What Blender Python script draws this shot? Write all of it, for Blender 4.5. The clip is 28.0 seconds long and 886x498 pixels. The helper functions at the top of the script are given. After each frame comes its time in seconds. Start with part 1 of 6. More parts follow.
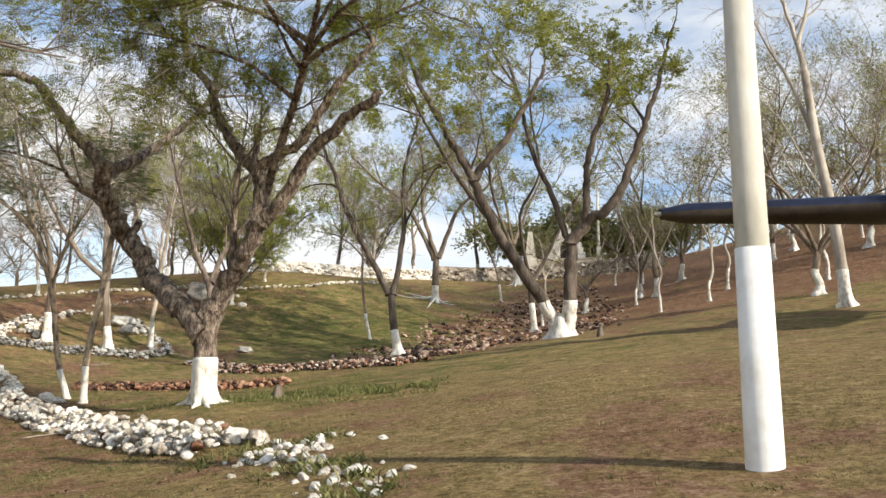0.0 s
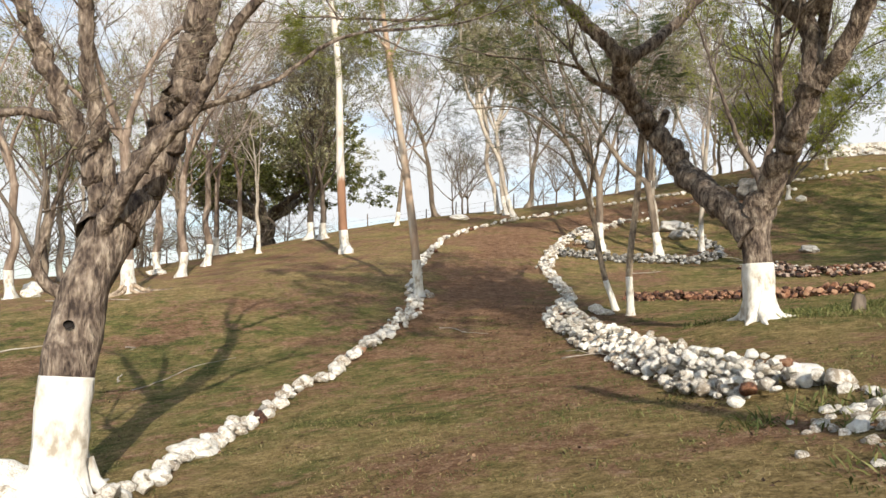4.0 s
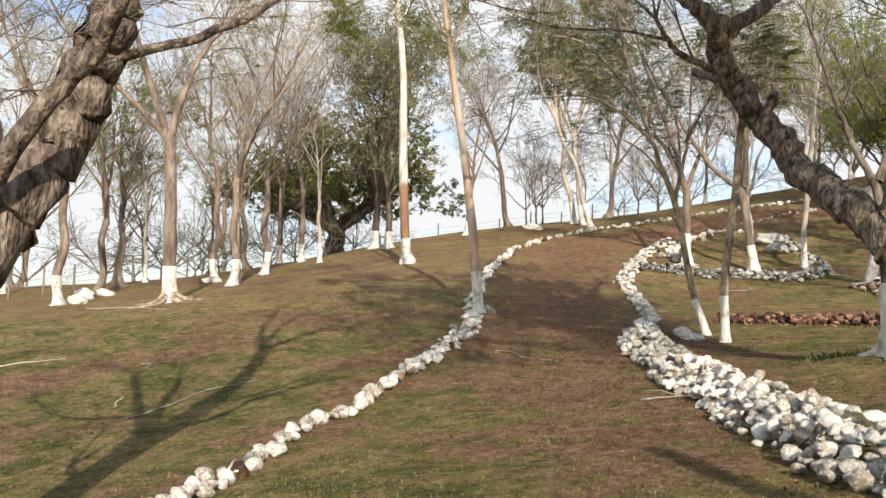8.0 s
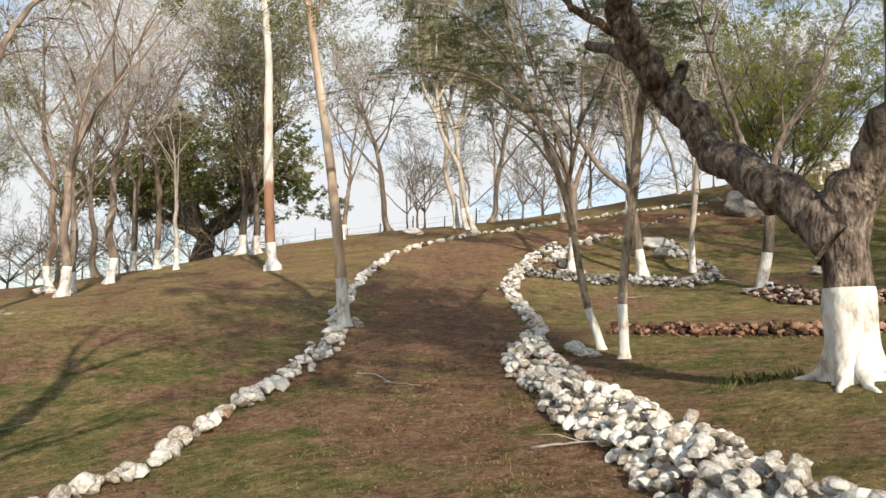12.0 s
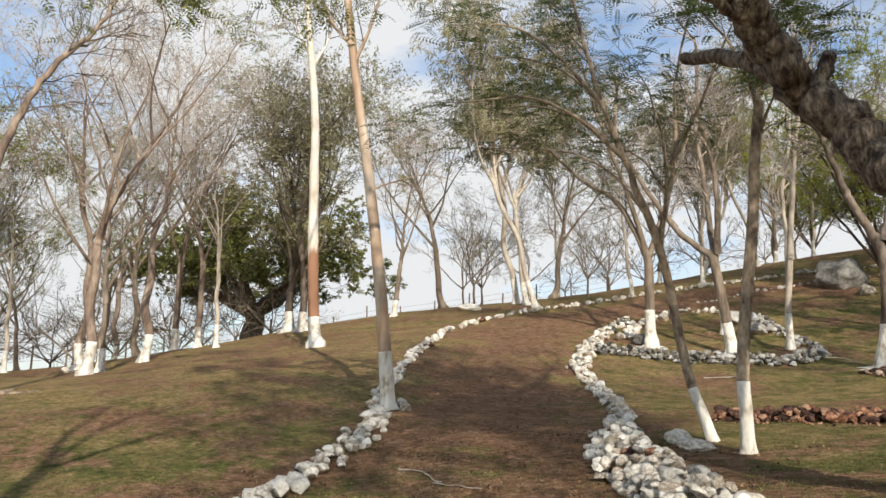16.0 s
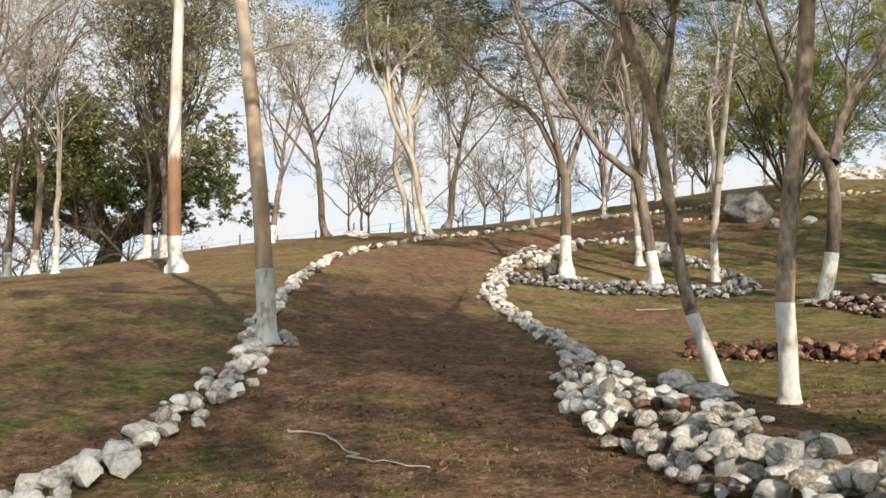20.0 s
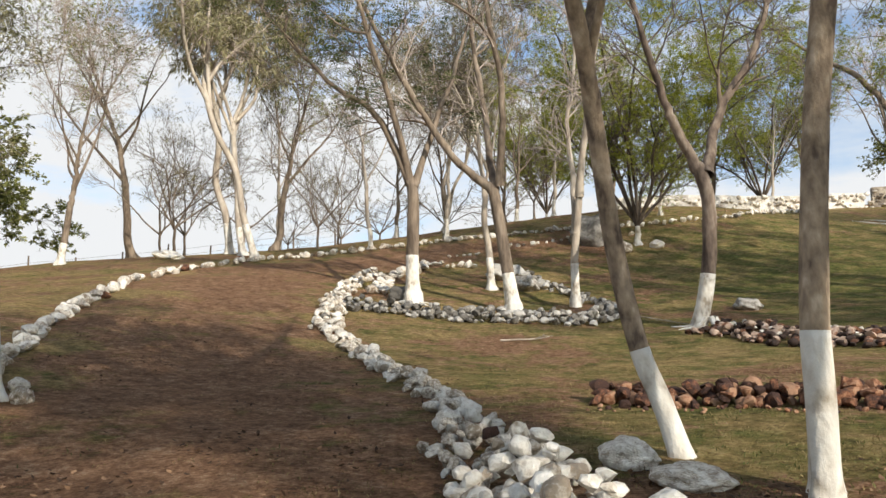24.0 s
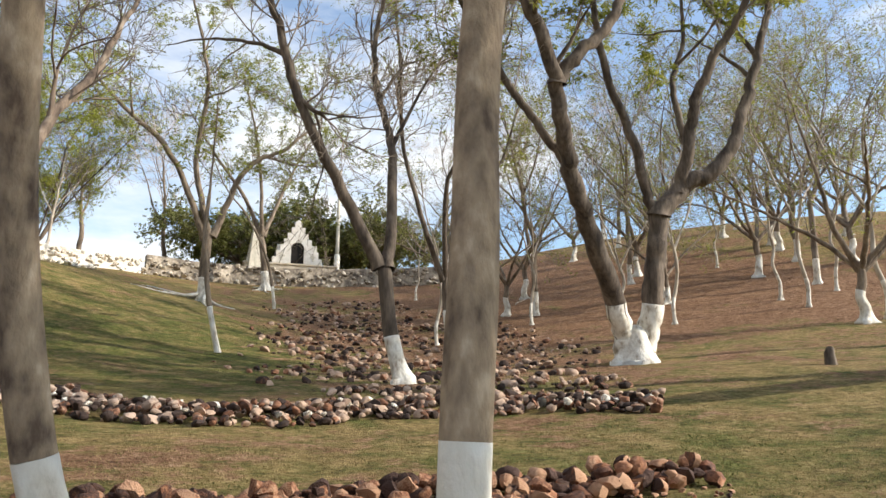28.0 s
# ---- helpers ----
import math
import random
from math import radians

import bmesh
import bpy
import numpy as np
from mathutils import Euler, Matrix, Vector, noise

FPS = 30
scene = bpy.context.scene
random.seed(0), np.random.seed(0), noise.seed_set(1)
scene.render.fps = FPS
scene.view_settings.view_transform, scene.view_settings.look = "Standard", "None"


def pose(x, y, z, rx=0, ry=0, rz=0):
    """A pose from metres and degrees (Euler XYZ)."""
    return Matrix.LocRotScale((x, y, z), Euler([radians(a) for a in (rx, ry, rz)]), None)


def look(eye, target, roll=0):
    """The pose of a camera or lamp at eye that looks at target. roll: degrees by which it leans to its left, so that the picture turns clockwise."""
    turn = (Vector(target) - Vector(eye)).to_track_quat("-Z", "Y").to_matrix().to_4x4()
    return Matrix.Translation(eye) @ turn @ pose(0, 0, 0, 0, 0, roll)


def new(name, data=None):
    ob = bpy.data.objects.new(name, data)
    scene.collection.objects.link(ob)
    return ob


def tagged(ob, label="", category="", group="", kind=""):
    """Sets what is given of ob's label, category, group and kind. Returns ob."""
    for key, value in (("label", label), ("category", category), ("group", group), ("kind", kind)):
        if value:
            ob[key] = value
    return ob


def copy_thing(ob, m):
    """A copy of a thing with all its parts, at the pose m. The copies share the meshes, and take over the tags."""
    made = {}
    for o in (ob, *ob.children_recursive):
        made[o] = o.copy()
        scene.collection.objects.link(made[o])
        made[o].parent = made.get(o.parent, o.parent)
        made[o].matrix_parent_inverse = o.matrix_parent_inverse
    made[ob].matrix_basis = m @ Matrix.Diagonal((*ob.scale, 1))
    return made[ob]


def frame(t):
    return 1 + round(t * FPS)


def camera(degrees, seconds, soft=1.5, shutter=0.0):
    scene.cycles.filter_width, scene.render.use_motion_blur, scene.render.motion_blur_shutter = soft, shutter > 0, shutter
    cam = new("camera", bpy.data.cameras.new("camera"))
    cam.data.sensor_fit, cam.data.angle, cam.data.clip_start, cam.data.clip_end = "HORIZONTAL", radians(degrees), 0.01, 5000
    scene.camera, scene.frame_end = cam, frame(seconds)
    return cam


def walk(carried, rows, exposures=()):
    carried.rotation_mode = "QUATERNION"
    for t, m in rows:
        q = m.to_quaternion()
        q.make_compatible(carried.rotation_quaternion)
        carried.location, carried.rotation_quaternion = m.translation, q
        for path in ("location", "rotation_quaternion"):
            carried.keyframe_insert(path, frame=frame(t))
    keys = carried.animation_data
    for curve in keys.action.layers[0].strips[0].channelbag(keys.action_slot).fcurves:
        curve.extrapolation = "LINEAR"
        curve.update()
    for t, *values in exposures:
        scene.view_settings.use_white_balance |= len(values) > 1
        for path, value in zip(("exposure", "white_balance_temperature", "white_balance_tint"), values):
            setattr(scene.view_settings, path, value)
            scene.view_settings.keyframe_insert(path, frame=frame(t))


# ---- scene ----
cam = camera(57.9, 28.0, soft=1.5)
PATH = [
    (0, (1.466, -1.012, 0.746), (1.389, 0.952, 1.114), 0.7),
    (0.5, (1.305, -0.648, 0.774), (0.940, 1.297, 1.062), 0.2),
    (1, (1.112, -0.372, 0.816), (0.561, 1.535, 1.055), 0.4),
    (1.5, (0.955, 0.101, 0.786), (0.161, 1.923, 1.010), 0.5),
    (2, (0.866, 0.430, 0.831), (-0.168, 2.132, 1.011), -0.0),
    (2.5, (0.742, 0.777, 0.873), (-0.407, 2.409, 1.009), 0.2),
    (3, (0.676, 1.139, 0.880), (-0.502, 2.751, 1.007), -0.2),
    (3.5, (0.669, 1.586, 0.955), (-0.611, 3.119, 1.064), -0.2),
    (5.5, (0.092, 2.908, 1.030), (-1.222, 4.409, 1.173), -0.0),
    (6, (-0.202, 3.178, 1.060), (-1.518, 4.676, 1.217), 0.5),
    (6.5, (-0.363, 3.451, 1.078), (-1.679, 4.949, 1.239), 0.8),
    (7, (-0.558, 3.846, 1.061), (-1.949, 5.274, 1.225), 1.2),
    (7.5, (-0.676, 4.155, 1.055), (-2.106, 5.544, 1.214), 1.4),
    (8, (-0.867, 4.463, 1.115), (-2.309, 5.841, 1.264), 1.0),
    (8.5, (-1.003, 4.859, 1.115), (-2.454, 6.228, 1.271), 0.3),
    (9, (-1.132, 5.231, 1.170), (-2.594, 6.588, 1.309), -0.5),
    (9.5, (-1.406, 5.525, 1.204), (-2.867, 6.884, 1.341), -0.5),
    (10, (-1.629, 5.757, 1.215), (-3.058, 7.150, 1.345), -0.3),
    (10.5, (-1.812, 6.126, 1.232), (-3.227, 7.533, 1.359), -0.6),
    (11, (-1.968, 6.356, 1.227), (-3.347, 7.799, 1.356), -0.5),
    (11.5, (-2.315, 6.668, 1.226), (-3.601, 8.191, 1.386), 0.2),
    (12, (-2.563, 7.020, 1.229), (-3.796, 8.586, 1.401), 0.3),
    (12.5, (-2.806, 7.254, 1.226), (-4.013, 8.840, 1.399), 0.3),
    (14.5, (-3.862, 8.465, 1.282), (-5.046, 10.049, 1.581), -0.1),
    (15, (-4.075, 8.677, 1.340), (-5.259, 10.226, 1.782), -0.2),
    (15.5, (-4.297, 8.971, 1.286), (-5.522, 10.486, 1.737), -0.0),
    (16, (-4.547, 9.354, 1.159), (-5.869, 10.806, 1.536), 0.6),
    (16.5, (-4.942, 9.684, 1.213), (-6.240, 11.174, 1.519), 0.3),
    (17, (-5.294, 9.977, 1.087), (-6.588, 11.476, 1.365), -0.0),
    (17.5, (-5.753, 10.257, 1.045), (-7.042, 11.771, 1.260), -0.0),
    (18, (-6.223, 10.583, 0.998), (-7.418, 12.176, 1.186), 0.1),
    (18.5, (-6.611, 10.973, 0.970), (-7.767, 12.591, 1.179), 0.1),
    (19, (-6.958, 11.388, 1.002), (-8.091, 13.023, 1.203), -0.2),
    (19.5, (-7.272, 11.694, 1.085), (-8.377, 13.350, 1.275), 0.1),
    (20, (-7.545, 12.093, 1.061), (-8.638, 13.752, 1.294), 0.7),
    (20.5, (-7.808, 12.447, 1.079), (-8.905, 14.103, 1.313), 0.9),
    (22.5, (-8.862, 13.855, 1.170), (-9.997, 15.481, 1.426), 0.6),
    (23, (-9.092, 14.284, 1.171), (-10.215, 15.915, 1.450), 0.2),
    (23.5, (-9.205, 14.743, 1.221), (-10.144, 16.486, 1.510), -0.0),
    (24, (-9.412, 15.178, 1.261), (-10.130, 17.019, 1.567), -0.5),
    (24.5, (-9.502, 15.535, 1.276), (-9.912, 17.468, 1.586), -1.4),
    (25, (-9.519, 16.039, 1.313), (-9.576, 18.014, 1.623), -1.1),
    (25.5, (-9.659, 16.377, 1.347), (-9.317, 18.321, 1.666), -1.0),
    (26, (-9.785, 16.736, 1.393), (-9.125, 18.596, 1.716), -1.5),
    (26.5, (-9.836, 17.168, 1.417), (-8.992, 18.944, 1.784), -1.8),
    (27, (-10.036, 17.556, 1.434), (-9.184, 19.317, 1.850), -0.5),
    (27.5, (-10.291, 17.921, 1.540), (-9.324, 19.618, 1.970), -0.3),
    (28, (-10.467, 18.354, 1.520), (-9.503, 20.046, 1.973), 0.5),
]
walk(cam, [(t, look(eye, target, roll)) for t, eye, target, roll in PATH], exposures=[(0.0, 0.28), (1.0, 0.32), (2.0, 0.19), (6.0, 0.20), (10.0, 0.16), (15.0, 0.03), (17.0, 0.05), (20.0, 0.12), (24.0, 0.10), (25.0, 0.02), (26.0, 0.28), (28.0, 0.51)])

# ---- light ----
SUN_AZ, SUN_EL = radians(-35.0), radians(25.5)
sun_way = Vector((math.cos(SUN_AZ) * math.cos(SUN_EL), math.sin(SUN_AZ) * math.cos(SUN_EL), math.sin(SUN_EL)))
sun = new("sun", bpy.data.lights.new("sun", "SUN"))
sun.data.energy, sun.data.angle, sun.data.color = 5.0, radians(0.6), (1.0, 0.92, 0.80)
sun.matrix_world = look(sun_way * 200, (0, 0, 0))
world = bpy.data.worlds.new("sky")
scene.world = world
world.use_nodes = True
wt = world.node_tree
wt.nodes.clear()
w_out, w_bg, w_sky = wt.nodes.new("ShaderNodeOutputWorld"), wt.nodes.new("ShaderNodeBackground"), wt.nodes.new("ShaderNodeTexSky")
w_sky.sky_type, w_sky.sun_disc, w_sky.sun_elevation = "NISHITA", False, SUN_EL
w_sky.sun_rotation = math.pi / 2 - SUN_AZ
w_sky.dust_density, w_sky.ozone_density = 1.0, 2.0
w_co, w_map, w_no, w_ramp, w_mix = (wt.nodes.new(n) for n in ("ShaderNodeTexCoord", "ShaderNodeMapping", "ShaderNodeTexNoise", "ShaderNodeValToRGB", "ShaderNodeMix"))
w_map.inputs["Scale"].default_value = (1.6, 1.6, 5.0)
w_no.inputs["Scale"].default_value, w_no.inputs["Detail"].default_value, w_no.inputs["Roughness"].default_value = 1.7, 8, 0.58
w_ramp.color_ramp.elements[0].position, w_ramp.color_ramp.elements[1].position = 0.40, 0.61
w_ramp.color_ramp.elements[0].color = (0.12, 0.12, 0.12, 1)
w_mix.data_type = "RGBA"
w_mix.inputs[7].default_value = (11.4, 11.6, 11.8, 1)
wt.links.new(w_co.outputs["Generated"], w_map.inputs["Vector"])
wt.links.new(w_map.outputs["Vector"], w_no.inputs["Vector"])
w_west, w_cover = wt.nodes.new("ShaderNodeVectorMath"), wt.nodes.new("ShaderNodeMath")
w_west.operation, w_cover.operation = "DOT_PRODUCT", "MULTIPLY_ADD"
w_west.inputs[1].default_value = (-0.88, 0.47, -0.6)  # the cloud thickens towards the west and the horizon
w_cover.inputs[1].default_value = 0.15
wt.links.new(w_co.outputs["Generated"], w_west.inputs[0])
wt.links.new(w_west.outputs["Value"], w_cover.inputs[0])
wt.links.new(w_no.outputs["Fac"], w_cover.inputs[2])
wt.links.new(w_cover.outputs[0], w_ramp.inputs["Fac"])
wt.links.new(w_ramp.outputs["Color"], w_mix.inputs[0])
w_lift = wt.nodes.new("ShaderNodeMix")
w_lift.data_type, w_lift.blend_type = "RGBA", "MULTIPLY"
w_lift.inputs[0].default_value = 1.0
w_lift.inputs[7].default_value = (2.2, 2.4, 2.5, 1)
wt.links.new(w_sky.outputs["Color"], w_lift.inputs[6])
wt.links.new(w_lift.outputs[2], w_mix.inputs[6])
wt.links.new(w_mix.outputs[2], w_bg.inputs["Color"])
wt.links.new(w_bg.outputs["Background"], w_out.inputs["Surface"])
w_bg.inputs["Strength"].default_value = 0.072


# ---- materials ----
def material(name, colours, scale=4.0, rough=0.85, bump=0.3, stretch=(1, 1, 1), fine=18.0, island=0.0, random_ob=0.0, translucent=0.0, metal=0.0, depth=0.03, low=None):
    """A procedural surface: two to four colours over two noises, with relief."""
    m = bpy.data.materials.new(name)
    m.use_nodes = True
    t = m.node_tree
    t.nodes.clear()
    N, K = t.nodes.new, t.links.new
    out, bsdf = N("ShaderNodeOutputMaterial"), N("ShaderNodeBsdfPrincipled")
    co, mp = N("ShaderNodeTexCoord"), N("ShaderNodeMapping")
    mp.inputs["Scale"].default_value = stretch
    K(co.outputs["Object"], mp.inputs["Vector"])
    a, b = N("ShaderNodeTexNoise"), N("ShaderNodeTexNoise")
    a.inputs["Scale"].default_value, a.inputs["Detail"].default_value = scale, 6
    b.inputs["Scale"].default_value, b.inputs["Detail"].default_value = scale * fine / 4, 5
    K(mp.outputs["Vector"], a.inputs["Vector"])
    K(mp.outputs["Vector"], b.inputs["Vector"])
    mix = N("ShaderNodeMath")
    mix.operation = "MULTIPLY_ADD"
    mix.inputs[1].default_value = 0.4
    K(b.outputs["Fac"], mix.inputs[0])
    half = N("ShaderNodeMath")
    half.operation = "MULTIPLY_ADD"
    half.inputs[1].default_value, half.inputs[2].default_value = 0.75, -0.08
    K(a.outputs["Fac"], half.inputs[0])
    K(half.outputs[0], mix.inputs[2])
    fac = mix
    if island or random_ob:
        src = N("ShaderNodeNewGeometry").outputs["Random Per Island"] if island else N("ShaderNodeObjectInfo").outputs["Random"]
        add = N("ShaderNodeMath")
        add.operation = "MULTIPLY_ADD"
        add.inputs[1].default_value = island or random_ob
        K(src, add.inputs[0])
        off = N("ShaderNodeMath")
        off.inputs[1].default_value = -0.5 * (island or random_ob)
        K(mix.outputs[0], off.inputs[0])
        K(off.outputs[0], add.inputs[2])
        fac = add
    ramp = N("ShaderNodeValToRGB")
    el = ramp.color_ramp.elements
    while len(el) < len(colours):
        el.new(0.5)
    for i, c in enumerate(colours):
        el[i].position = 0.35 + 0.30 * i / max(1, len(colours) - 1)
        el[i].color = (*c, 1)
    K(fac.outputs[0], ramp.inputs["Fac"])
    colour = ramp.outputs["Color"]
    if low:
        sep, edge, lo = N("ShaderNodeSeparateXYZ"), N("ShaderNodeMapRange"), N("ShaderNodeMix")
        K(co.outputs["Object"], sep.inputs[0])
        add2 = N("ShaderNodeMath")
        add2.operation = "MULTIPLY_ADD"
        add2.inputs[1].default_value = 5.0
        K(a.outputs["Fac"], add2.inputs[0])
        K(sep.outputs["Z"], add2.inputs[2])
        K(add2.outputs[0], edge.inputs["Value"])
        edge.inputs["From Min"].default_value, edge.inputs["From Max"].default_value = low[0] + 2.2, low[0] + 2.8
        lo.data_type = "RGBA"
        lo.inputs[6].default_value = (*low[1], 1)
        K(edge.outputs["Result"], lo.inputs[0])
        K(colour, lo.inputs[7])
        colour = lo.outputs[2]
    K(colour, bsdf.inputs["Base Color"])
    bsdf.inputs["Roughness"].default_value, bsdf.inputs["Metallic"].default_value = rough, metal
    bsdf.inputs["Specular IOR Level"].default_value = 0.25
    if bump:
        bp = N("ShaderNodeBump")
        bp.inputs["Strength"].default_value, bp.inputs["Distance"].default_value = bump, depth
        K(b.outputs["Fac"], bp.inputs["Height"])
        K(bp.outputs["Normal"], bsdf.inputs["Normal"])
    if translucent:
        tr, ms = N("ShaderNodeBsdfTranslucent"), N("ShaderNodeMixShader")
        K(ramp.outputs["Color"], tr.inputs["Color"])
        ms.inputs[0].default_value = translucent
        K(bsdf.outputs[0], ms.inputs[1])
        K(tr.outputs[0], ms.inputs[2])
        K(ms.outputs[0], out.inputs["Surface"])
    else:
        K(bsdf.outputs[0], out.inputs["Surface"])
    return m


BARK = material("grey_brown_bark", [(0.10, 0.075, 0.055), (0.20, 0.155, 0.115), (0.30, 0.24, 0.18)], 3, stretch=(1, 1, 0.25), bump=0.8)
BARK_RUGGED = material("rugged_bark", [(0.045, 0.032, 0.026), (0.13, 0.095, 0.072), (0.24, 0.185, 0.14), (0.40, 0.325, 0.25)], 10, stretch=(1, 1, 0.38), bump=1.0, fine=12, depth=0.08)
BARK_TAN = material("tan_smooth_bark", [(0.11, 0.08, 0.06), (0.25, 0.19, 0.135), (0.37, 0.285, 0.20), (0.54, 0.44, 0.33)], 6.0, stretch=(1, 1, 0.5), bump=0.7, fine=12)
BARK_PALE = material("pale_grey_bark", [(0.26, 0.215, 0.17), (0.42, 0.36, 0.29), (0.55, 0.49, 0.41)], 2, stretch=(1, 1, 0.3), bump=0.3)
BARK_BROWN = material("orange_brown_bark", [(0.11, 0.078, 0.058), (0.22, 0.16, 0.12), (0.36, 0.29, 0.225)], 2.6, stretch=(1, 1, 0.3), bump=0.5)
BARK_EUC = material("peeling_cream_and_orange_bark", [(0.20, 0.125, 0.08), (0.38, 0.26, 0.175), (0.50, 0.385, 0.285), (0.62, 0.53, 0.43)], 0.9, stretch=(1.4, 1.4, 0.35), bump=0.35)
BARK_WHITE = material("cream_bark_over_rust_brown", [(0.42, 0.34, 0.26), (0.62, 0.55, 0.46), (0.74, 0.69, 0.61)], 1.2, stretch=(1.4, 1.4, 0.4), bump=0.35, low=(3.6, (0.30, 0.16, 0.095)))
TWIG = material("dry_twigs", [(0.11, 0.085, 0.065), (0.21, 0.17, 0.135)], 5, bump=0)
TWIG_MID = material("grey_brown_twigs", [(0.19, 0.15, 0.12), (0.33, 0.27, 0.215)], 5, bump=0)
TWIG_PALE = material("pale_dry_twigs", [(0.36, 0.29, 0.245), (0.56, 0.48, 0.41)], 5, bump=0)
PAINT = material("lime_whitewash", [(0.34, 0.29, 0.225), (0.60, 0.555, 0.48), (0.70, 0.67, 0.60), (0.76, 0.735, 0.68)], 4.0, stretch=(1, 1, 0.6), bump=0.8, fine=12)
LEAF = material("fresh_green_leaves", [(0.15, 0.17, 0.027), (0.26, 0.285, 0.052), (0.40, 0.405, 0.095)], 1.0, rough=0.6, bump=0, island=0.5, translucent=0.55)
LITTER = material("brown_dead_leaves", [(0.05, 0.03, 0.02), (0.13, 0.075, 0.045), (0.28, 0.17, 0.10)], 1.0, rough=0.8, bump=0, island=0.6, translucent=0.1)
PAINT_POLE = material("smooth_white_paint", [(0.66, 0.63, 0.57), (0.76, 0.74, 0.70), (0.79, 0.78, 0.75)], 2.0, bump=0.15)
LEAF_GREEN = material("bright_green_leaves", [(0.20, 0.235, 0.03), (0.34, 0.375, 0.055), (0.48, 0.49, 0.10)], 1.0, rough=0.6, bump=0, island=0.5, translucent=0.55)
LEAF_DARK = material("dark_green_feathery_leaves", [(0.05, 0.08, 0.025), (0.09, 0.13, 0.04), (0.16, 0.20, 0.065)], 1.0, rough=0.5, bump=0, island=0.5, translucent=0.4)
LEAF_DRY = material("olive_dry_leaves", [(0.18, 0.165, 0.08), (0.30, 0.28, 0.15), (0.43, 0.40, 0.23)], 1.0, rough=0.7, bump=0, island=0.5, translucent=0.3)
LEAF_OLIVE = material("dull_olive_leaves", [(0.15, 0.145, 0.075), (0.27, 0.26, 0.14), (0.40, 0.38, 0.22)], 1.0, rough=0.6, bump=0, island=0.5, translucent=0.2)
LEAF_FIG = material("deep_green_fig_leaves", [(0.09, 0.10, 0.025), (0.17, 0.185, 0.05), (0.28, 0.28, 0.09)], 1.0, rough=0.5, bump=0, island=0.5, translucent=0.15)
STONE_WHITE = material("whitewashed_stone", [(0.34, 0.275, 0.205), (0.62, 0.555, 0.465), (0.78, 0.73, 0.64), (0.87, 0.83, 0.75)], 6.5, bump=0.8, random_ob=0.26)
STONE_GREY = material("grey_stone", [(0.13, 0.12, 0.105), (0.27, 0.25, 0.22), (0.48, 0.46, 0.42)], 4, bump=0.8, random_ob=0.6)
STONE_RED = material("rust_red_stone", [(0.055, 0.03, 0.023), (0.14, 0.065, 0.04), (0.25, 0.11, 0.058), (0.36, 0.21, 0.13)], 4, bump=0.8, random_ob=0.6)
STONE_MIX = material("dark_mixed_rubble", [(0.04, 0.026, 0.021), (0.13, 0.062, 0.038), (0.25, 0.118, 0.066), (0.42, 0.31, 0.24)], 3, bump=0.8, random_ob=0.9)
RUBBLE_MIX = material("red_and_grey_rubble", [(0.04, 0.026, 0.021), (0.125, 0.06, 0.037), (0.24, 0.112, 0.063), (0.38, 0.27, 0.20)], 3, bump=0.8, island=0.8)
STONE_WHITE_J = material("whitewashed_stone_bank", [(0.34, 0.275, 0.205), (0.62, 0.555, 0.465), (0.78, 0.73, 0.64), (0.87, 0.83, 0.75)], 6.5, bump=0.8, island=0.26)
STONE_GREY_J = material("grey_stone_bank", [(0.13, 0.12, 0.105), (0.27, 0.25, 0.22), (0.48, 0.46, 0.42)], 4, bump=0.8, island=0.6)
STONE_RED_J = material("rust_red_stone_bank", [(0.055, 0.03, 0.023), (0.14, 0.065, 0.04), (0.25, 0.11, 0.058), (0.36, 0.21, 0.13)], 4, bump=0.8, island=0.6)
STONE_FACE = material("field_stone_facing", [(0.16, 0.13, 0.10), (0.33, 0.28, 0.22), (0.52, 0.46, 0.38)], 3, bump=0.8, island=0.6)
STONE_LIME = material("limewashed_masonry", [(0.40, 0.36, 0.30), (0.66, 0.62, 0.55), (0.80, 0.78, 0.73)], 2.5, bump=0.9)
STONE_FIELD = material("fieldstone_masonry", [(0.12, 0.10, 0.085), (0.33, 0.28, 0.22), (0.56, 0.49, 0.40)], 1.6, bump=1.0)
BARK_DARK = material("dark_bark", [(0.05, 0.038, 0.03), (0.11, 0.085, 0.065), (0.19, 0.15, 0.115)], 3, stretch=(1, 1, 0.25), bump=0.7)
BARK_PEEL = material("peeling_brown_bark", [(0.06, 0.044, 0.036), (0.16, 0.12, 0.092), (0.30, 0.245, 0.195)], 2.4, stretch=(1, 1, 0.35), bump=0.8)
CEMENT = material("painted_cement", [(0.62, 0.58, 0.52), (0.78, 0.75, 0.70)], 3, bump=0.2)
CONCRETE = material("cream_concrete", [(0.40, 0.37, 0.30), (0.52, 0.48, 0.40), (0.60, 0.56, 0.48)], 2, stretch=(1, 1, 0.4), bump=0.2)
CREAM = material("cream_render", [(0.55, 0.47, 0.36), (0.68, 0.60, 0.47)], 2, bump=0.2)
# near-black colour that stands in for the shade inside openings
DARK = material("opening_shade", [(0.012, 0.010, 0.009), (0.025, 0.02, 0.018)], 3, bump=0)
WING = material("dark_blue_grey_paint", [(0.008, 0.010, 0.021), (0.018, 0.023, 0.048)], 2, rough=0.4, bump=0.05)
WING_BELLY = material("weathered_brown_underside", [(0.035, 0.028, 0.022), (0.07, 0.055, 0.045)], 2, rough=0.6, bump=0.05)
GRASS = material("short_dry_grass", [(0.09, 0.075, 0.025), (0.23, 0.18, 0.065), (0.44, 0.34, 0.165)], 0.8, rough=0.8, bump=0, island=0.6, translucent=0.25)
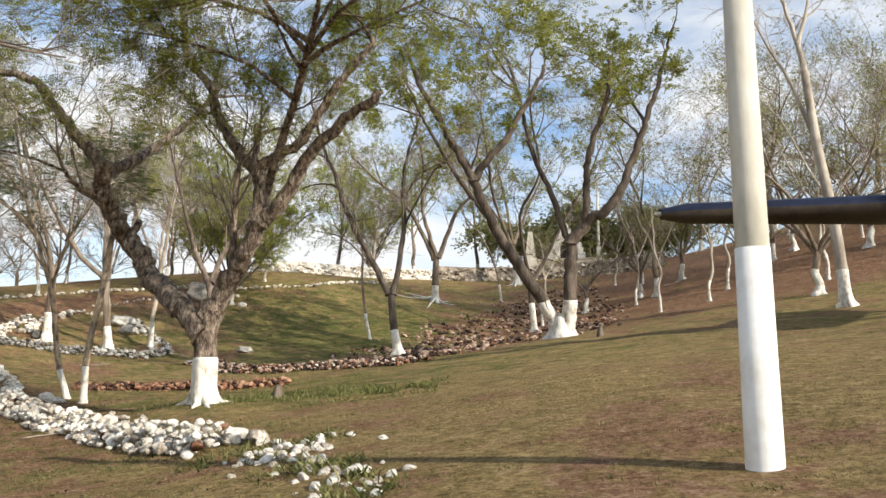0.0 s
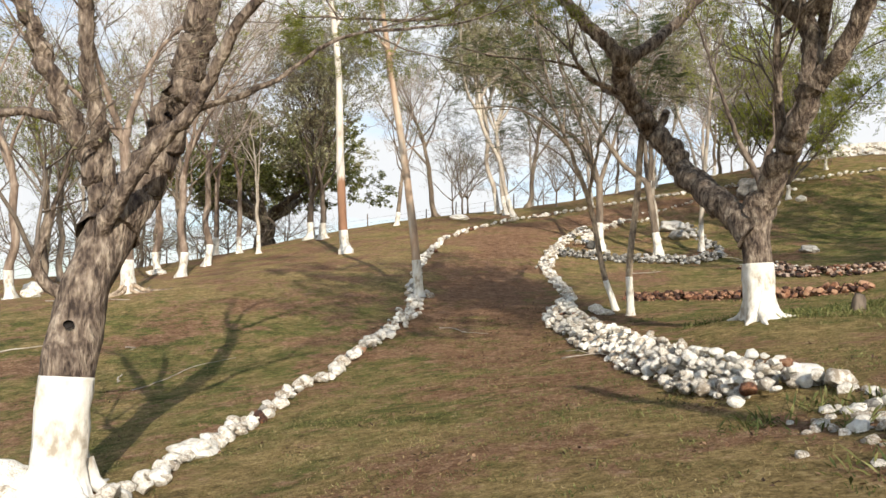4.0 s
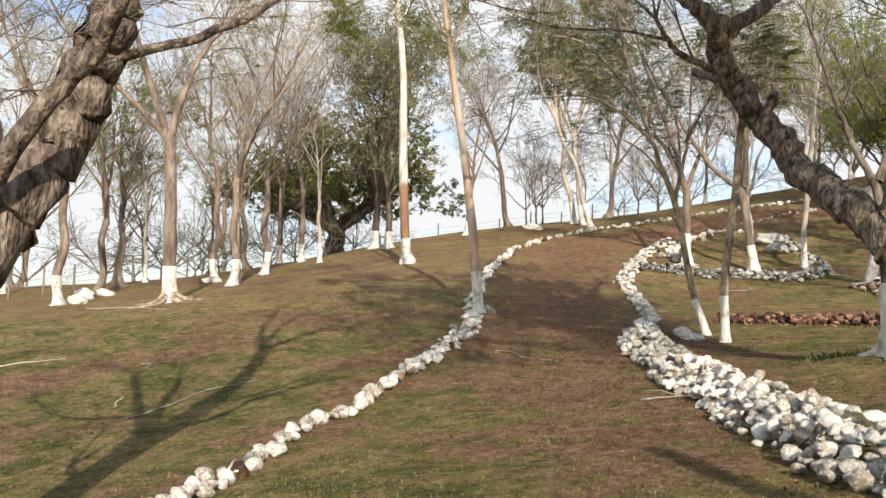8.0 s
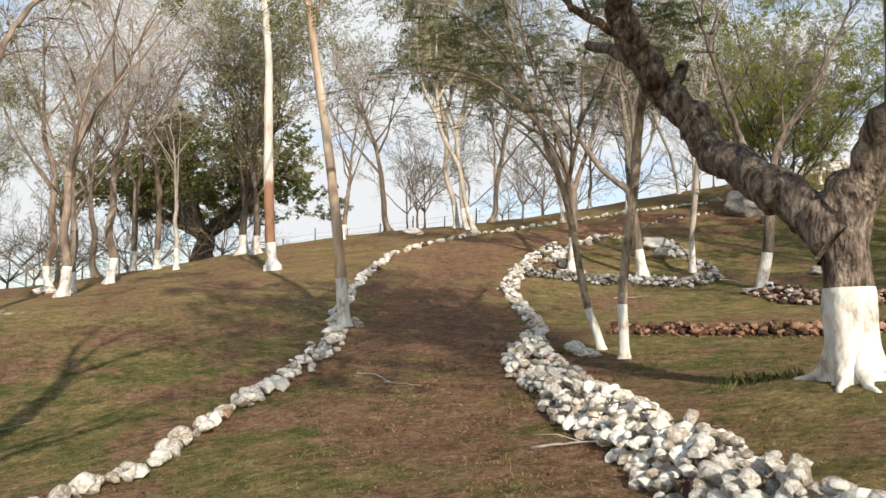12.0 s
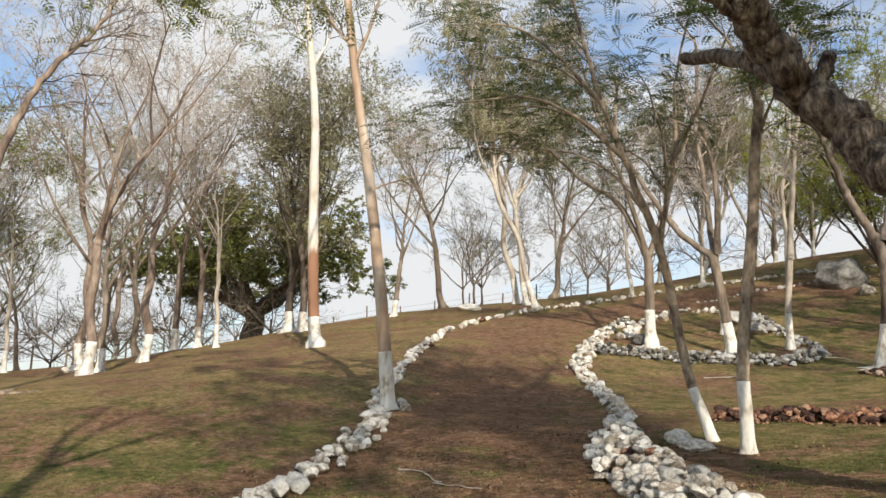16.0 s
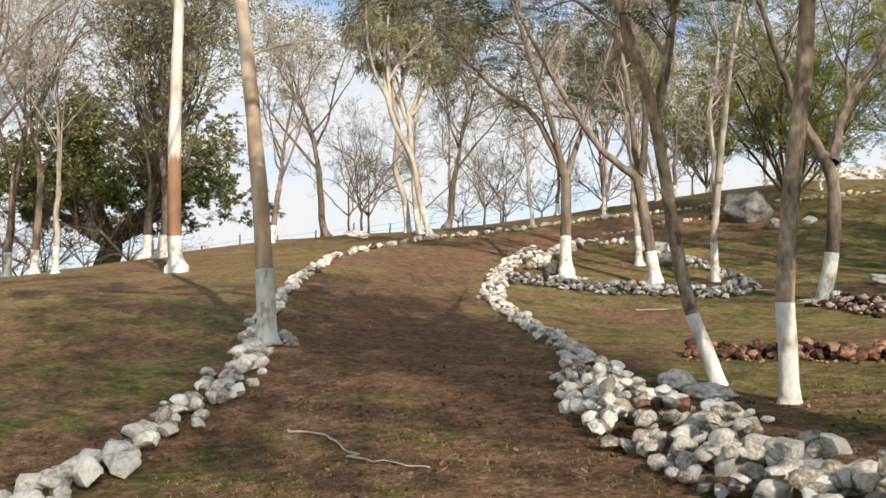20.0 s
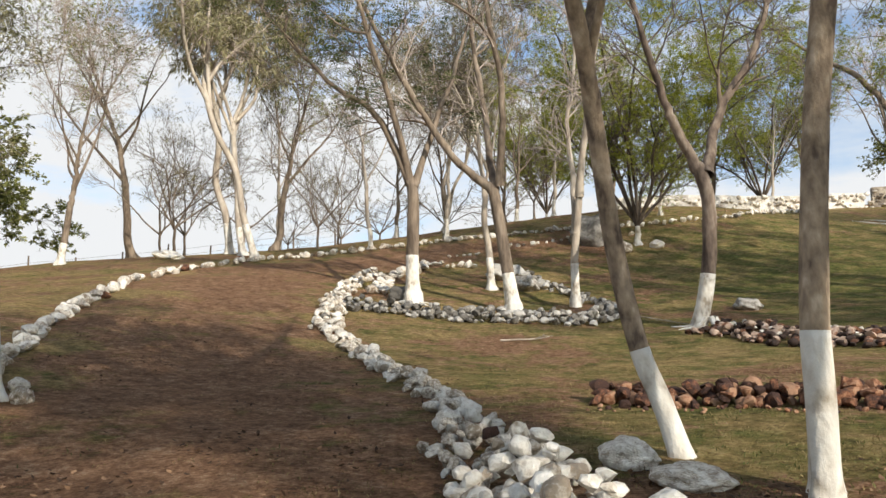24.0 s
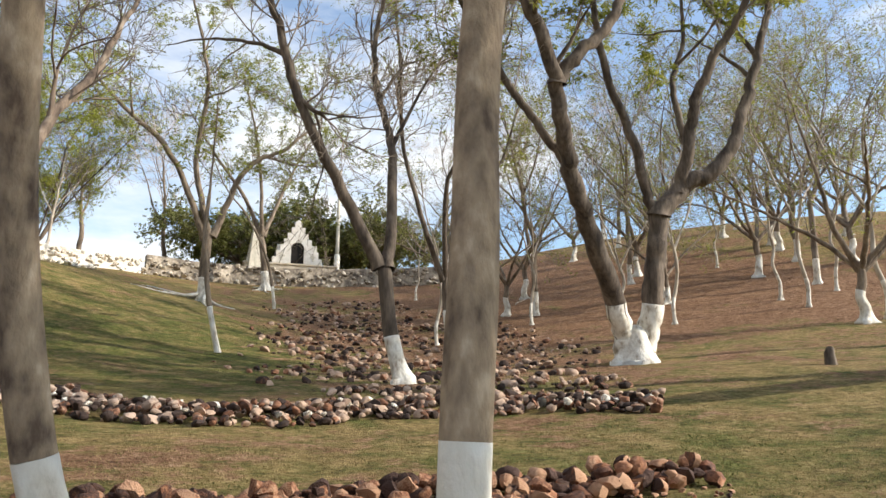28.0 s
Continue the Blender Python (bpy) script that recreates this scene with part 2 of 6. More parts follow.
WEED = material("green_weeds", [(0.07, 0.085, 0.024), (0.14, 0.15, 0.045), (0.25, 0.245, 0.09)], 0.8, rough=0.7, bump=0, island=0.5, translucent=0.3)


def ground_material():
    """Red-brown earth under thin olive grass; the vertex weight "bare" thins the grass."""
    m = bpy.data.materials.new("earth_and_thin_grass")
    m.use_nodes = True
    t = m.node_tree
    N, K = t.nodes.new, t.links.new
    bsdf = t.nodes["Principled BSDF"]
    co = N("ShaderNodeTexCoord")

    def noise_of(scale, detail, rough=0.6):
        n = N("ShaderNodeTexNoise")
        n.inputs["Scale"].default_value, n.inputs["Detail"].default_value, n.inputs["Roughness"].default_value = scale, detail, rough
        K(co.outputs["Object"], n.inputs["Vector"])
        return n.outputs["Fac"]

    def ramp_of(src, stops):
        r = N("ShaderNodeValToRGB")
        while len(r.color_ramp.elements) < len(stops):
            r.color_ramp.elements.new(0.5)
        for e, (p, c) in zip(r.color_ramp.elements, stops):
            e.position, e.color = p, (*c, 1)
        K(src, r.inputs["Fac"])
        return r.outputs["Color"]

    def maths(op, a, b):
        n = N("ShaderNodeMath")
        n.operation = op
        for i, v in enumerate((a, b)):
            if isinstance(v, (int, float)):
                n.inputs[i].default_value = v
            else:
                K(v, n.inputs[i])
        return n.outputs[0]

    def blend(f, a, b):
        n = N("ShaderNodeMix")
        n.data_type = "RGBA"
        K(f, n.inputs[0])
        K(a, n.inputs[6])
        K(b, n.inputs[7])
        return n.outputs[2]

    def step(v, lo, hi):
        n = N("ShaderNodeMapRange")
        n.interpolation_type = "SMOOTHSTEP"
        n.inputs["From Min"].default_value, n.inputs["From Max"].default_value = lo, hi
        K(v, n.inputs["Value"])
        return n.outputs["Result"]

    def weight(name):
        n = N("ShaderNodeAttribute")
        n.attribute_name = name
        return n.outputs["Fac"]

    big, mid, fine, clump = noise_of(0.45, 7, 0.62), noise_of(2.6, 8, 0.72), noise_of(24, 6, 0.75), noise_of(1.15, 9, 0.70)
    clod = noise_of(8.5, 6, 0.7)
    grain = maths("ADD", maths("MULTIPLY", mid, 0.45), maths("ADD", maths("MULTIPLY", fine, 0.6), maths("MULTIPLY", clod, 0.55)))
    grain = maths("SUBTRACT", grain, 0.29)
    earth = ramp_of(grain, [(0.34, (0.066, 0.034, 0.020)), (0.47, (0.19, 0.103, 0.058)), (0.56, (0.30, 0.172, 0.10)), (0.68, (0.46, 0.32, 0.21))])
    straw = ramp_of(grain, [(0.34, (0.08, 0.056, 0.022)), (0.47, (0.235, 0.168, 0.07)), (0.56, (0.36, 0.258, 0.113)), (0.68, (0.55, 0.41, 0.21))])
    green = ramp_of(grain, [(0.34, (0.030, 0.038, 0.011)), (0.47, (0.082, 0.092, 0.024)), (0.56, (0.14, 0.147, 0.041)), (0.68, (0.26, 0.245, 0.09))])
    bare, lush = weight("bare"), weight("lush")
    w = maths("ADD", maths("MULTIPLY", big, 1.5), maths("MULTIPLY", mid, 1.1))
    w = maths("ADD", maths("SUBTRACT", w, 1.34), maths("MULTIPLY", maths("SUBTRACT", bare, 0.42), 0.9))
    g = maths("ADD", maths("MULTIPLY", maths("SUBTRACT", clump, 0.50), 1.6), maths("MULTIPLY", maths("SUBTRACT", lush, 0.5), 0.8))
    g = maths("ADD", g, maths("MULTIPLY", maths("SUBTRACT", fine, 0.5), 0.45))
    turf = blend(step(g, -0.22, 0.26), straw, green)
    soil = blend(step(w, -0.06, 0.14), turf, earth)
    litter = ramp_of(noise_of(55, 3, 0.6), [(0.0, (0.05, 0.03, 0.02)), (1.0, (0.10, 0.065, 0.04))])
    specks = maths("MULTIPLY", step(noise_of(34, 3, 0.5), 0.60, 0.66), step(noise_of(0.8, 5, 0.6), 0.42, 0.60))
    K(blend(maths("MULTIPLY", specks, 0.8), soil, litter), bsdf.inputs["Base Color"])
    bsdf.inputs["Roughness"].default_value, bsdf.inputs["Specular IOR Level"].default_value = 0.95, 0.1
    bp = N("ShaderNodeBump")
    bp.inputs["Strength"].default_value, bp.inputs["Distance"].default_value = 1.0, 0.06
    K(maths("ADD", maths("ADD", fine, mid), maths("MULTIPLY", clod, 1.5)), bp.inputs["Height"])
    K(bp.outputs["Normal"], bsdf.inputs["Normal"])
    return m


# ---- the lie of the land ----
KX = np.array([-90, -55, -38, -25, -14, -5, 5, 20, 45, 85.0])
KY = np.array([-20, 2, 12, 21, 31, 43, 60, 80, 120.0])
LAND = np.array([
    [-1.06, 0.54, 1.25, 1.83, 2.38, 2.89, 3.58, 3.78, 3.02],
    [-2.57, 0.04, 1.13, 2.06, 2.99, 4.89, 6.48, 7.03, 8.03],
    [-3.23, -0.48, 0.6, 1.8, 3.86, 6.41, 8.06, 9.16, 10.97],
    [-3.57, -1.16, 0.39, 1.86, 3.41, 5.87, 9.78, 11.17, 13.43],
    [-3.56, -1.81, -0.55, 0.68, 1.85, 4.46, 10.24, 12.35, 15.55],
    [-3.24, -1.16, -0.16, 0.73, 1.88, 3.89, 8.84, 13.06, 17.17],
    [-2.58, 0.04, 1.23, 2.07, 3.1, 4.32, 7.88, 13.46, 18.55],
    [-1.23, 1.64, 2.87, 3.97, 5.31, 7.76, 11.18, 14.89, 19.47],
    [0.74, 4.11, 6.03, 8.15, 11.03, 14.97, 18.89, 21.5, 21.2],
    [3.6, 8.57, 11.54, 14.46, 17.56, 21.8, 26.5, 28.5, 27],
])


def weights(knots, v):
    v = np.clip(np.atleast_1d(v).astype(float), knots[0], knots[-1])
    n, r = len(knots), np.arange(np.size(v))
    i = np.clip(np.searchsorted(knots, v, side="right") - 1, 0, n - 2)
    h = knots[i + 1] - knots[i]
    s = (v - knots[i]) / h
    B = np.zeros((len(v), n))
    B[r, i] += 2 * s**3 - 3 * s**2 + 1
    B[r, i + 1] += 3 * s**2 - 2 * s**3
    for hh, j in ((s**3 - 2 * s**2 + s, i), (s**3 - s**2, i + 1)):
        a, b = np.maximum(j - 1, 0), np.minimum(j + 1, n - 1)
        d = knots[b] - knots[a]
        B[r, b] += hh * h / d
        B[r, a] -= hh * h / d
    return B


def heights(x, y):
    x, y = np.atleast_1d(np.asarray(x, float)), np.atleast_1d(np.asarray(y, float))
    z = np.einsum("ni,ij,nj->n", weights(KX, x), LAND, weights(KY, y))
    far = np.maximum(np.maximum(KX[0] - x, x - KX[-1]), np.maximum(KY[0] - y, y - KY[-1])).clip(0, 400)
    z = z - far * 0.12
    z = z + 0.26 * np.exp(-((x + 4.53) ** 2 + (y - 16.89) ** 2) / 3.0)
    return z + 0.035 * np.sin(x * 1.3 + np.sin(y * 0.9)) * np.sin(y * 1.1 + 1.7 * np.sin(x * 0.6))


def gz(x, y):
    return float(heights(x, y)[0])


# ---- mesh helpers ----
class Build:
    """Gathers vertices and faces for one mesh."""

    def __init__(self):
        self.v, self.f = [], []

    def tube(self, pts, radii, sides=6, lobes=None):
        pts = [Vector(p) for p in pts]
        up, base = None, len(self.v)
        for i, p in enumerate(pts):
            d = (pts[min(i + 1, len(pts) - 1)] - pts[max(i - 1, 0)]).normalized()
            if up is None:
                up = d.orthogonal().normalized()
            up = (up - d * up.dot(d)).normalized()
            side = d.cross(up)
            for k in range(sides):
                a = 2 * math.pi * k / sides
                r = radii[i] * (lobes(i, a) if lobes else 1.0)
                self.v.append(p + (up * math.cos(a) + side * math.sin(a)) * r)
        for i in range(len(pts) - 1):
            for k in range(sides):
                a, b = base + i * sides + k, base + i * sides + (k + 1) % sides
                self.f.append((a, b, b + sides, a + sides))
        self.f.append(tuple(base + (len(pts) - 1) * sides + k for k in range(sides)))

    def box(self, lo, hi):
        b = len(self.v)
        for z in (lo[2], hi[2]):
            self.v += [(lo[0], lo[1], z), (hi[0], lo[1], z), (hi[0], hi[1], z), (lo[0], hi[1], z)]
        self.f += [tuple(b + i for i in q) for q in ((0, 3, 2, 1), (4, 5, 6, 7), (0, 1, 5, 4), (1, 2, 6, 5), (2, 3, 7, 6), (3, 0, 4, 7))]

    def mesh(self, name, mat, smooth=True):
        m = bpy.data.meshes.new(name)
        m.from_pydata([tuple(p) for p in self.v], [], self.f)
        m.materials.append(mat)
        if smooth:
            m.shade_smooth()
        return m


def part(name, mesh, parent, label=""):
    ob = new(name, mesh)
    ob.parent = parent
    if label:
        ob["label"] = label
    return ob


def thing(name, place, label, category, group="", kind="", turn=0.0):
    ob = new(name)
    ob.empty_display_size = 0.2
    ob.matrix_world = Matrix.Translation(place) @ Matrix.Rotation(turn, 4, "Z")
    return tagged(ob, label, category, group, kind)


def quads(name, centres, ways, sides, length, width, mat):
    """Many small leaf blades, each a bent pair of quads, in one mesh."""
    c, d, s = np.array(centres), np.array(ways), np.array(sides)
    n = len(c)
    L, W = np.resize(length, n)[:, None], np.resize(width, n)[:, None]
    mid = c + d * L * 0.5
    drop = np.zeros_like(c)
    drop[:, 2] = -0.12 * L[:, 0]
    v = np.stack([c - s * W * 0.15, mid - s * W * 0.5, c + d * L + drop, mid + s * W * 0.5], 1).reshape(-1, 3)
    m = bpy.data.meshes.new(name)
    m.vertices.add(4 * n)
    m.vertices.foreach_set("co", v.ravel())
    m.loops.add(4 * n)
    m.loops.foreach_set("vertex_index", np.arange(4 * n))
    m.polygons.add(n)
    m.polygons.foreach_set("loop_start", np.arange(0, 4 * n, 4))
    m.materials.append(mat)
    m.update(calc_edges=True)
    return m


def fronds(name, centres, ways, sides, length, pairs, leaf, mat):
    """Feathery leaves: each a row of paired leaflets along a drooping stalk."""
    c, d, s = np.array(centres), np.array(ways), np.array(sides)
    L = np.asarray(length)[:, None]
    C, D, S, ln = [], [], [], []
    for k in range(pairs):
        f = (k + 0.6) / pairs
        at = c + d * L * f + np.array([0, 0, -0.22]) * L * f * f
        for sgn in (1, -1):
            way = s * sgn * 0.85 + d * 0.5
            way /= np.linalg.norm(way, axis=1, keepdims=True)
            C.append(at)
            D.append(way)
            S.append(np.cross(way, np.cross(d, s)))
            ln.append(L[:, 0] * leaf * (0.55 + 0.45 * math.sin(math.pi * f)))
    ln = np.concatenate(ln)
    return quads(name, np.concatenate(C), np.concatenate(D), np.concatenate(S), ln, ln * 0.34, mat)


def unit(rng, n):
    v = rng.normal(size=(n, 3))
    return v / np.linalg.norm(v, axis=1, keepdims=True)


# ---- trees ----
def smooth_line(pts, steps):
    """A curve through the points (tuples of equal length)."""
    P = [np.array(p, float) for p in pts]
    out = []
    for i in range(len(P) - 1):
        a, b, c, d = P[max(i - 1, 0)], P[i], P[i + 1], P[min(i + 2, len(P) - 1)]
        for k in range(steps):
            s = k / steps
            out.append(0.5 * (2 * b + (c - a) * s + (2 * a - 5 * b + 4 * c - d) * s**2 + (3 * b - a - 3 * c + d) * s**3))
    out.append(P[-1])
    return out


def grow(build, anchors, p, d, length, r, depth, rng, rise, spread, kids, thin=0.0045):
    """A twig and its side twigs; the ends of the last ones go to anchors."""
    pts, n = [Vector(p)], 3 if depth else 2
    for i in range(n):
        d = (d + Vector(rng.normal(0, 0.16, 3)) + Vector((0, 0, rise))).normalized()
        pts.append(pts[-1] + d * length / n)
    build.tube(pts, [r, r * 0.8, r * 0.6, r * 0.35] if depth else [r, r * 0.75, r * 0.4], 4 if r > 0.018 else 3)
    if depth == 0:
        anchors += [(pts[1], d), (pts[2], d)]
        return
    for k in range(kids):
        at = rng.uniform(0.35, 1.0) * n
        i = min(int(at), n - 1)
        q = pts[i].lerp(pts[i + 1], at - i)
        side = Vector(rng.normal(0, 1, 3))
        side = (side - d * side.dot(d)).normalized()
        grow(build, anchors, q, (d * math.cos(spread) + side * math.sin(spread) * rng.uniform(0.6, 1.2)).normalized(),
             length * rng.uniform(0.5, 0.8), max(r * 0.6, thin), depth - 1, rng, rise, spread, kids, thin)


FOLIAGE = {  # leaves at an anchor, length, width, how flat they lie, material
    "bare": (1, 0.06, 0.03, 0.3, LEAF_DRY), "sparse": (2, 0.08, 0.045, 0.3, LEAF_DRY), "green": (9, 0.13, 0.028, 0.3, LEAF_GREEN),
    "light": (5, 0.17, 0.05, 0.5, LEAF), "haze": (4, 0.17, 0.045, 0.5, LEAF), "lightfrond": (3, 0.24, 0.035, 0.6, LEAF), "feather": (3, 0.32, 0.035, 0.85, LEAF_DARK), "dry": (7, 0.14, 0.03, -0.2, LEAF_DRY),
    "fig": (9, 0.22, 0.10, 0.4, LEAF_FIG), "olive": (5, 0.20, 0.07, 0.2, LEAF_OLIVE), "euc": (12, 0.30, 0.055, -0.2, LEAF_DRY), "plume": (4, 0.46, 0.035, 0.9, LEAF_DARK)}


def tree(name, label, place, turn, trunk, limbs, paint, seed, bark=None, twig=None, foliage="bare", depth=2, kids=3, every=0.55,
         twig_len=1.3, rise=0.05, spread=0.7, category="tree", group="", flare=1.6, bareness=0.3, roots=0, root_len=1.2, root_mat=None, rugged=0.10, frond=None, thin=0.0045, leaves=None, leafy_above=0.0, leafy_to=1e9, twig_r=0.2):
    """trunk and limbs: (first radius, last radius, points of (sideways, ahead, up)). paint: the height of the whitewash."""
    rng = np.random.default_rng(seed)
    bark, twig = bark or BARK, twig or TWIG
    root = thing(name, place, label, category, group, turn=turn)
    r0, r1, pts = trunk
    line = smooth_line(pts, 8 if r0 > 0.15 else 5)
    first = line[1] - line[0]
    line[1:1] = [line[0] + first * s for s in (0.25, 0.5, 0.75)]
    line[0] = line[0] - np.array([0, 0, 0.25 + 0.4 * r0])
    zs = [p[2] for p in line]
    cut = next((i for i, z in enumerate(zs) if z > paint), len(line) - 1) if paint else 0
    whole = paint > max(zs)
    if paint and cut and not whole:
        s = (paint - zs[cut - 1]) / max(zs[cut] - zs[cut - 1], 1e-6)
        line.insert(cut, line[cut - 1] + (line[cut] - line[cut - 1]) * s)
    n = len(line)
    phase = rng.uniform(0, 6.28, 3)

    def radius(i):
        z = max(line[i][2] - pts[0][2], 0)
        return (r0 + (r1 - r0) * i / (n - 1)) * (1 + (flare - 1) * math.exp(-z / (0.55 * r0 + 0.035)))

    def lobes(i, a):
        z = max(line[i][2] - pts[0][2], 0)
        k = 0.34 * math.exp(-z / (1.0 * r0 + 0.06)) * min((flare - 1) / 0.6, 1.2)
        q = Vector((math.cos(a) * 1.3, math.sin(a) * 1.3, line[i][2] * 1.7 + seed * 3.1))
        return 1 + k * math.cos(4 * a + phase[0]) + k * 0.6 * math.cos(7 * a + phase[1]) + rugged * noise.noise(q) + 0.5 * rugged * noise.noise(q * 2.7)

    rad = [radius(i) for i in range(n)]
    if limbs:
        way = line[-1] - line[-2]
        way = way / np.linalg.norm(way)
        for ahead, share in ((0.45, 0.86), (0.8, 0.6), (0.95, 0.3)):
            line.append(line[n - 1] + way * r1 * ahead)
            rad.append(r1 * share)
        n += 3
        cut = n - 1 if whole else cut
    sides = 18 if r0 > 0.18 else 12
    if cut:
        b = Build()
        b.tube(line[: cut + 1], [r * 1.012 for r in rad[: cut + 1]], sides, lobes)
        part("whitewashed_base", b.mesh(name + "_paint", PAINT), root, "lower trunk painted white with lime")
    if cut < n - 1:
        b = Build()
        b.tube(line[cut:], rad[cut:], sides, lambda i, a: lobes(i + cut, a))
        part("trunk", b.mesh(name + "_trunk", bark), root)
    for k in range(roots):
        a = 2 * math.pi * (k + rng.uniform(-0.3, 0.3)) / roots
        reach, rp, x, y = root_len * rng.uniform(0.5, 1.3), [], math.cos(a) * r0 * 0.72, math.sin(a) * r0 * 0.72
        place_x, place_y = place[0], place[1]
        ct, st = math.cos(turn), math.sin(turn)
        for s in range(6):
            wx, wy = place_x + ct * x - st * y, place_y + st * x + ct * y
            rp.append((x, y, gz(wx, wy) - place[2] + (1.25 * r0 if s == 0 else 0.42 * r0 if s == 1 else 0.10 * r0 if s == 2 else 0.01 - 0.05 * r0)))
            a += rng.normal(0, 0.28)
            x, y = x + math.cos(a) * reach / 5, y + math.sin(a) * reach / 5
        b = Build()
        b.tube(rp, [r0 * (0.36 - 0.055 * s) for s in range(6)], 8)
        part("root", b.mesh(name + "_root", root_mat or PAINT), root)
    tw, anchors = Build(), []
    for j, (q0, q1, lp) in enumerate(limbs):
        ll = smooth_line(lp, 7 if q0 > 0.1 else 4)
        m = len(ll)
        for i in range(1, m):
            ll[i] = ll[i] + rng.normal(0, 0.035, 3) * min(1, 4 * q0)
        b = Build()
        radii, end = [(q0 + (q1 - q0) * i / (m - 1)) * (1 + 0.34 * math.exp(-0.9 * i)) for i in range(m)], []
        if q1 > 0.1:
            tip = (ll[-1] - ll[-2]) / np.linalg.norm(ll[-1] - ll[-2])
            end = [ll[-1] + tip * q1 * 0.5, ll[-1] + tip * q1 * 0.85]
            radii += [q1 * 0.8, q1 * 0.45]
        b.tube(list(ll) + end, radii, 10 if q0 > 0.08 else 7,
               lambda i, a: 1 + 0.85 * rugged * noise.noise(Vector((math.cos(a) * 1.7, math.sin(a) * 1.7, i * 0.5 + j * 7 + seed))))
        part("limb", b.mesh(name + "_limb", bark), root)
        low = [i for i in range(m) if ll[i][2] < paint]
        if len(low) > 1 and q0 > 0.1:
            b = Build()
            b.tube(ll[: len(low) + 1], [(q0 + (q1 - q0) * i / (m - 1)) * (1 + 0.34 * math.exp(-0.9 * i)) * 1.02 + 0.004 for i in range(len(low) + 1)], 14, lambda i, a: 1 + (0.15 * math.exp(-1.2 * i) if i < 6 else 0) * (0.6 + 0.4 * math.cos(4 * a + j)))
            part("whitewashed_stem", b.mesh(name + "_stem_paint", PAINT), root)
        walked = 0.0
        total = sum(np.linalg.norm(ll[i + 1] - ll[i]) for i in range(m - 1))
        for i in range(m - 1):
            step = np.linalg.norm(ll[i + 1] - ll[i])
            walked += step
            f = walked / total
            if f < bareness or q0 + (q1 - q0) * f > twig_r:
                continue
            for _ in range(rng.poisson(step / every)):
                d = Vector(ll[i + 1] - ll[i]).normalized()
                side = Vector(rng.normal(0, 1, 3))
                side = (side - d * side.dot(d)).normalized()
                r = q0 + (q1 - q0) * i / (m - 1)
                grow(tw, anchors, ll[i], (d * 0.6 + side * 0.75 + Vector((0, 0, 0.25))).normalized(), twig_len * rng.uniform(0.6, 1.3) * (1.15 - 0.4 * f),
                     min(0.5 * r, 0.028), depth, rng, rise, spread, kids, thin)
        d = Vector(ll[-1] - ll[-2]).normalized()
        for _ in range(2 if q1 < 0.07 else 0):
            grow(tw, anchors, ll[-1], (d + Vector(rng.normal(0, 0.3, 3))).normalized(), twig_len * 1.2, min(q1 * 0.8, 0.03), depth, rng, rise, spread, kids, thin)
    if tw.v:
        tagged(part("branchwork", tw.mesh(name + "_twigs", twig), root, "fine forked twigs"), kind="stuff")
    count, ln, wd, flat, leafmat = FOLIAGE[foliage]
    share = 0.45 if count < 3 and not leaves else 1.0
    if leaves:
        count = math.ceil(leaves)
        share = leaves / count
    if count and anchors:
        A = np.array([q for q, _ in anchors])
        D = np.array([d for _, d in anchors])
        A, D = np.repeat(A, count, 0), np.repeat(D, count, 0)
        keep = (rng.random(len(A)) < share) & (A[:, 2] > leafy_above) & (A[:, 1] < leafy_to)
        A, D = A[keep], D[keep]
        k = len(A)
        way = D * 0.5 + unit(rng, k)
        if flat > 0:
            way[:, 2] *= 1 - flat
        else:
            way[:, 2] -= 0.9
        way /= np.linalg.norm(way, axis=1, keepdims=True)
        side = np.cross(way, unit(rng, k) * (1 - max(flat, 0)) + np.array([0, 0, max(flat, 0)]))
        side /= np.linalg.norm(side, axis=1, keepdims=True) + 1e-9
        size = rng.uniform(0.6, 1.3, k)
        at = A + unit(rng, k) * ln * 0.4
        mesh = fronds(name + "_leaves", at, way, side, ln * size, frond[0], frond[1], leafmat) if frond else quads(name + "_leaves", at, way, side, ln * size, wd * size, leafmat)
        tagged(part("crown", mesh, root, "loose leaves"), kind="stuff")
    return root


def deep(pts, rng, k):
    """Gives a limb drawn in one plane some depth."""
    reach = rng.uniform(0.35, 0.8) * (1 if k % 2 else -1)
    u0, z0 = pts[0]
    return [(u, reach * 0.5 * math.hypot(u - u0, z - z0) if i else 0.0, z) for i, (u, z) in enumerate(pts)]


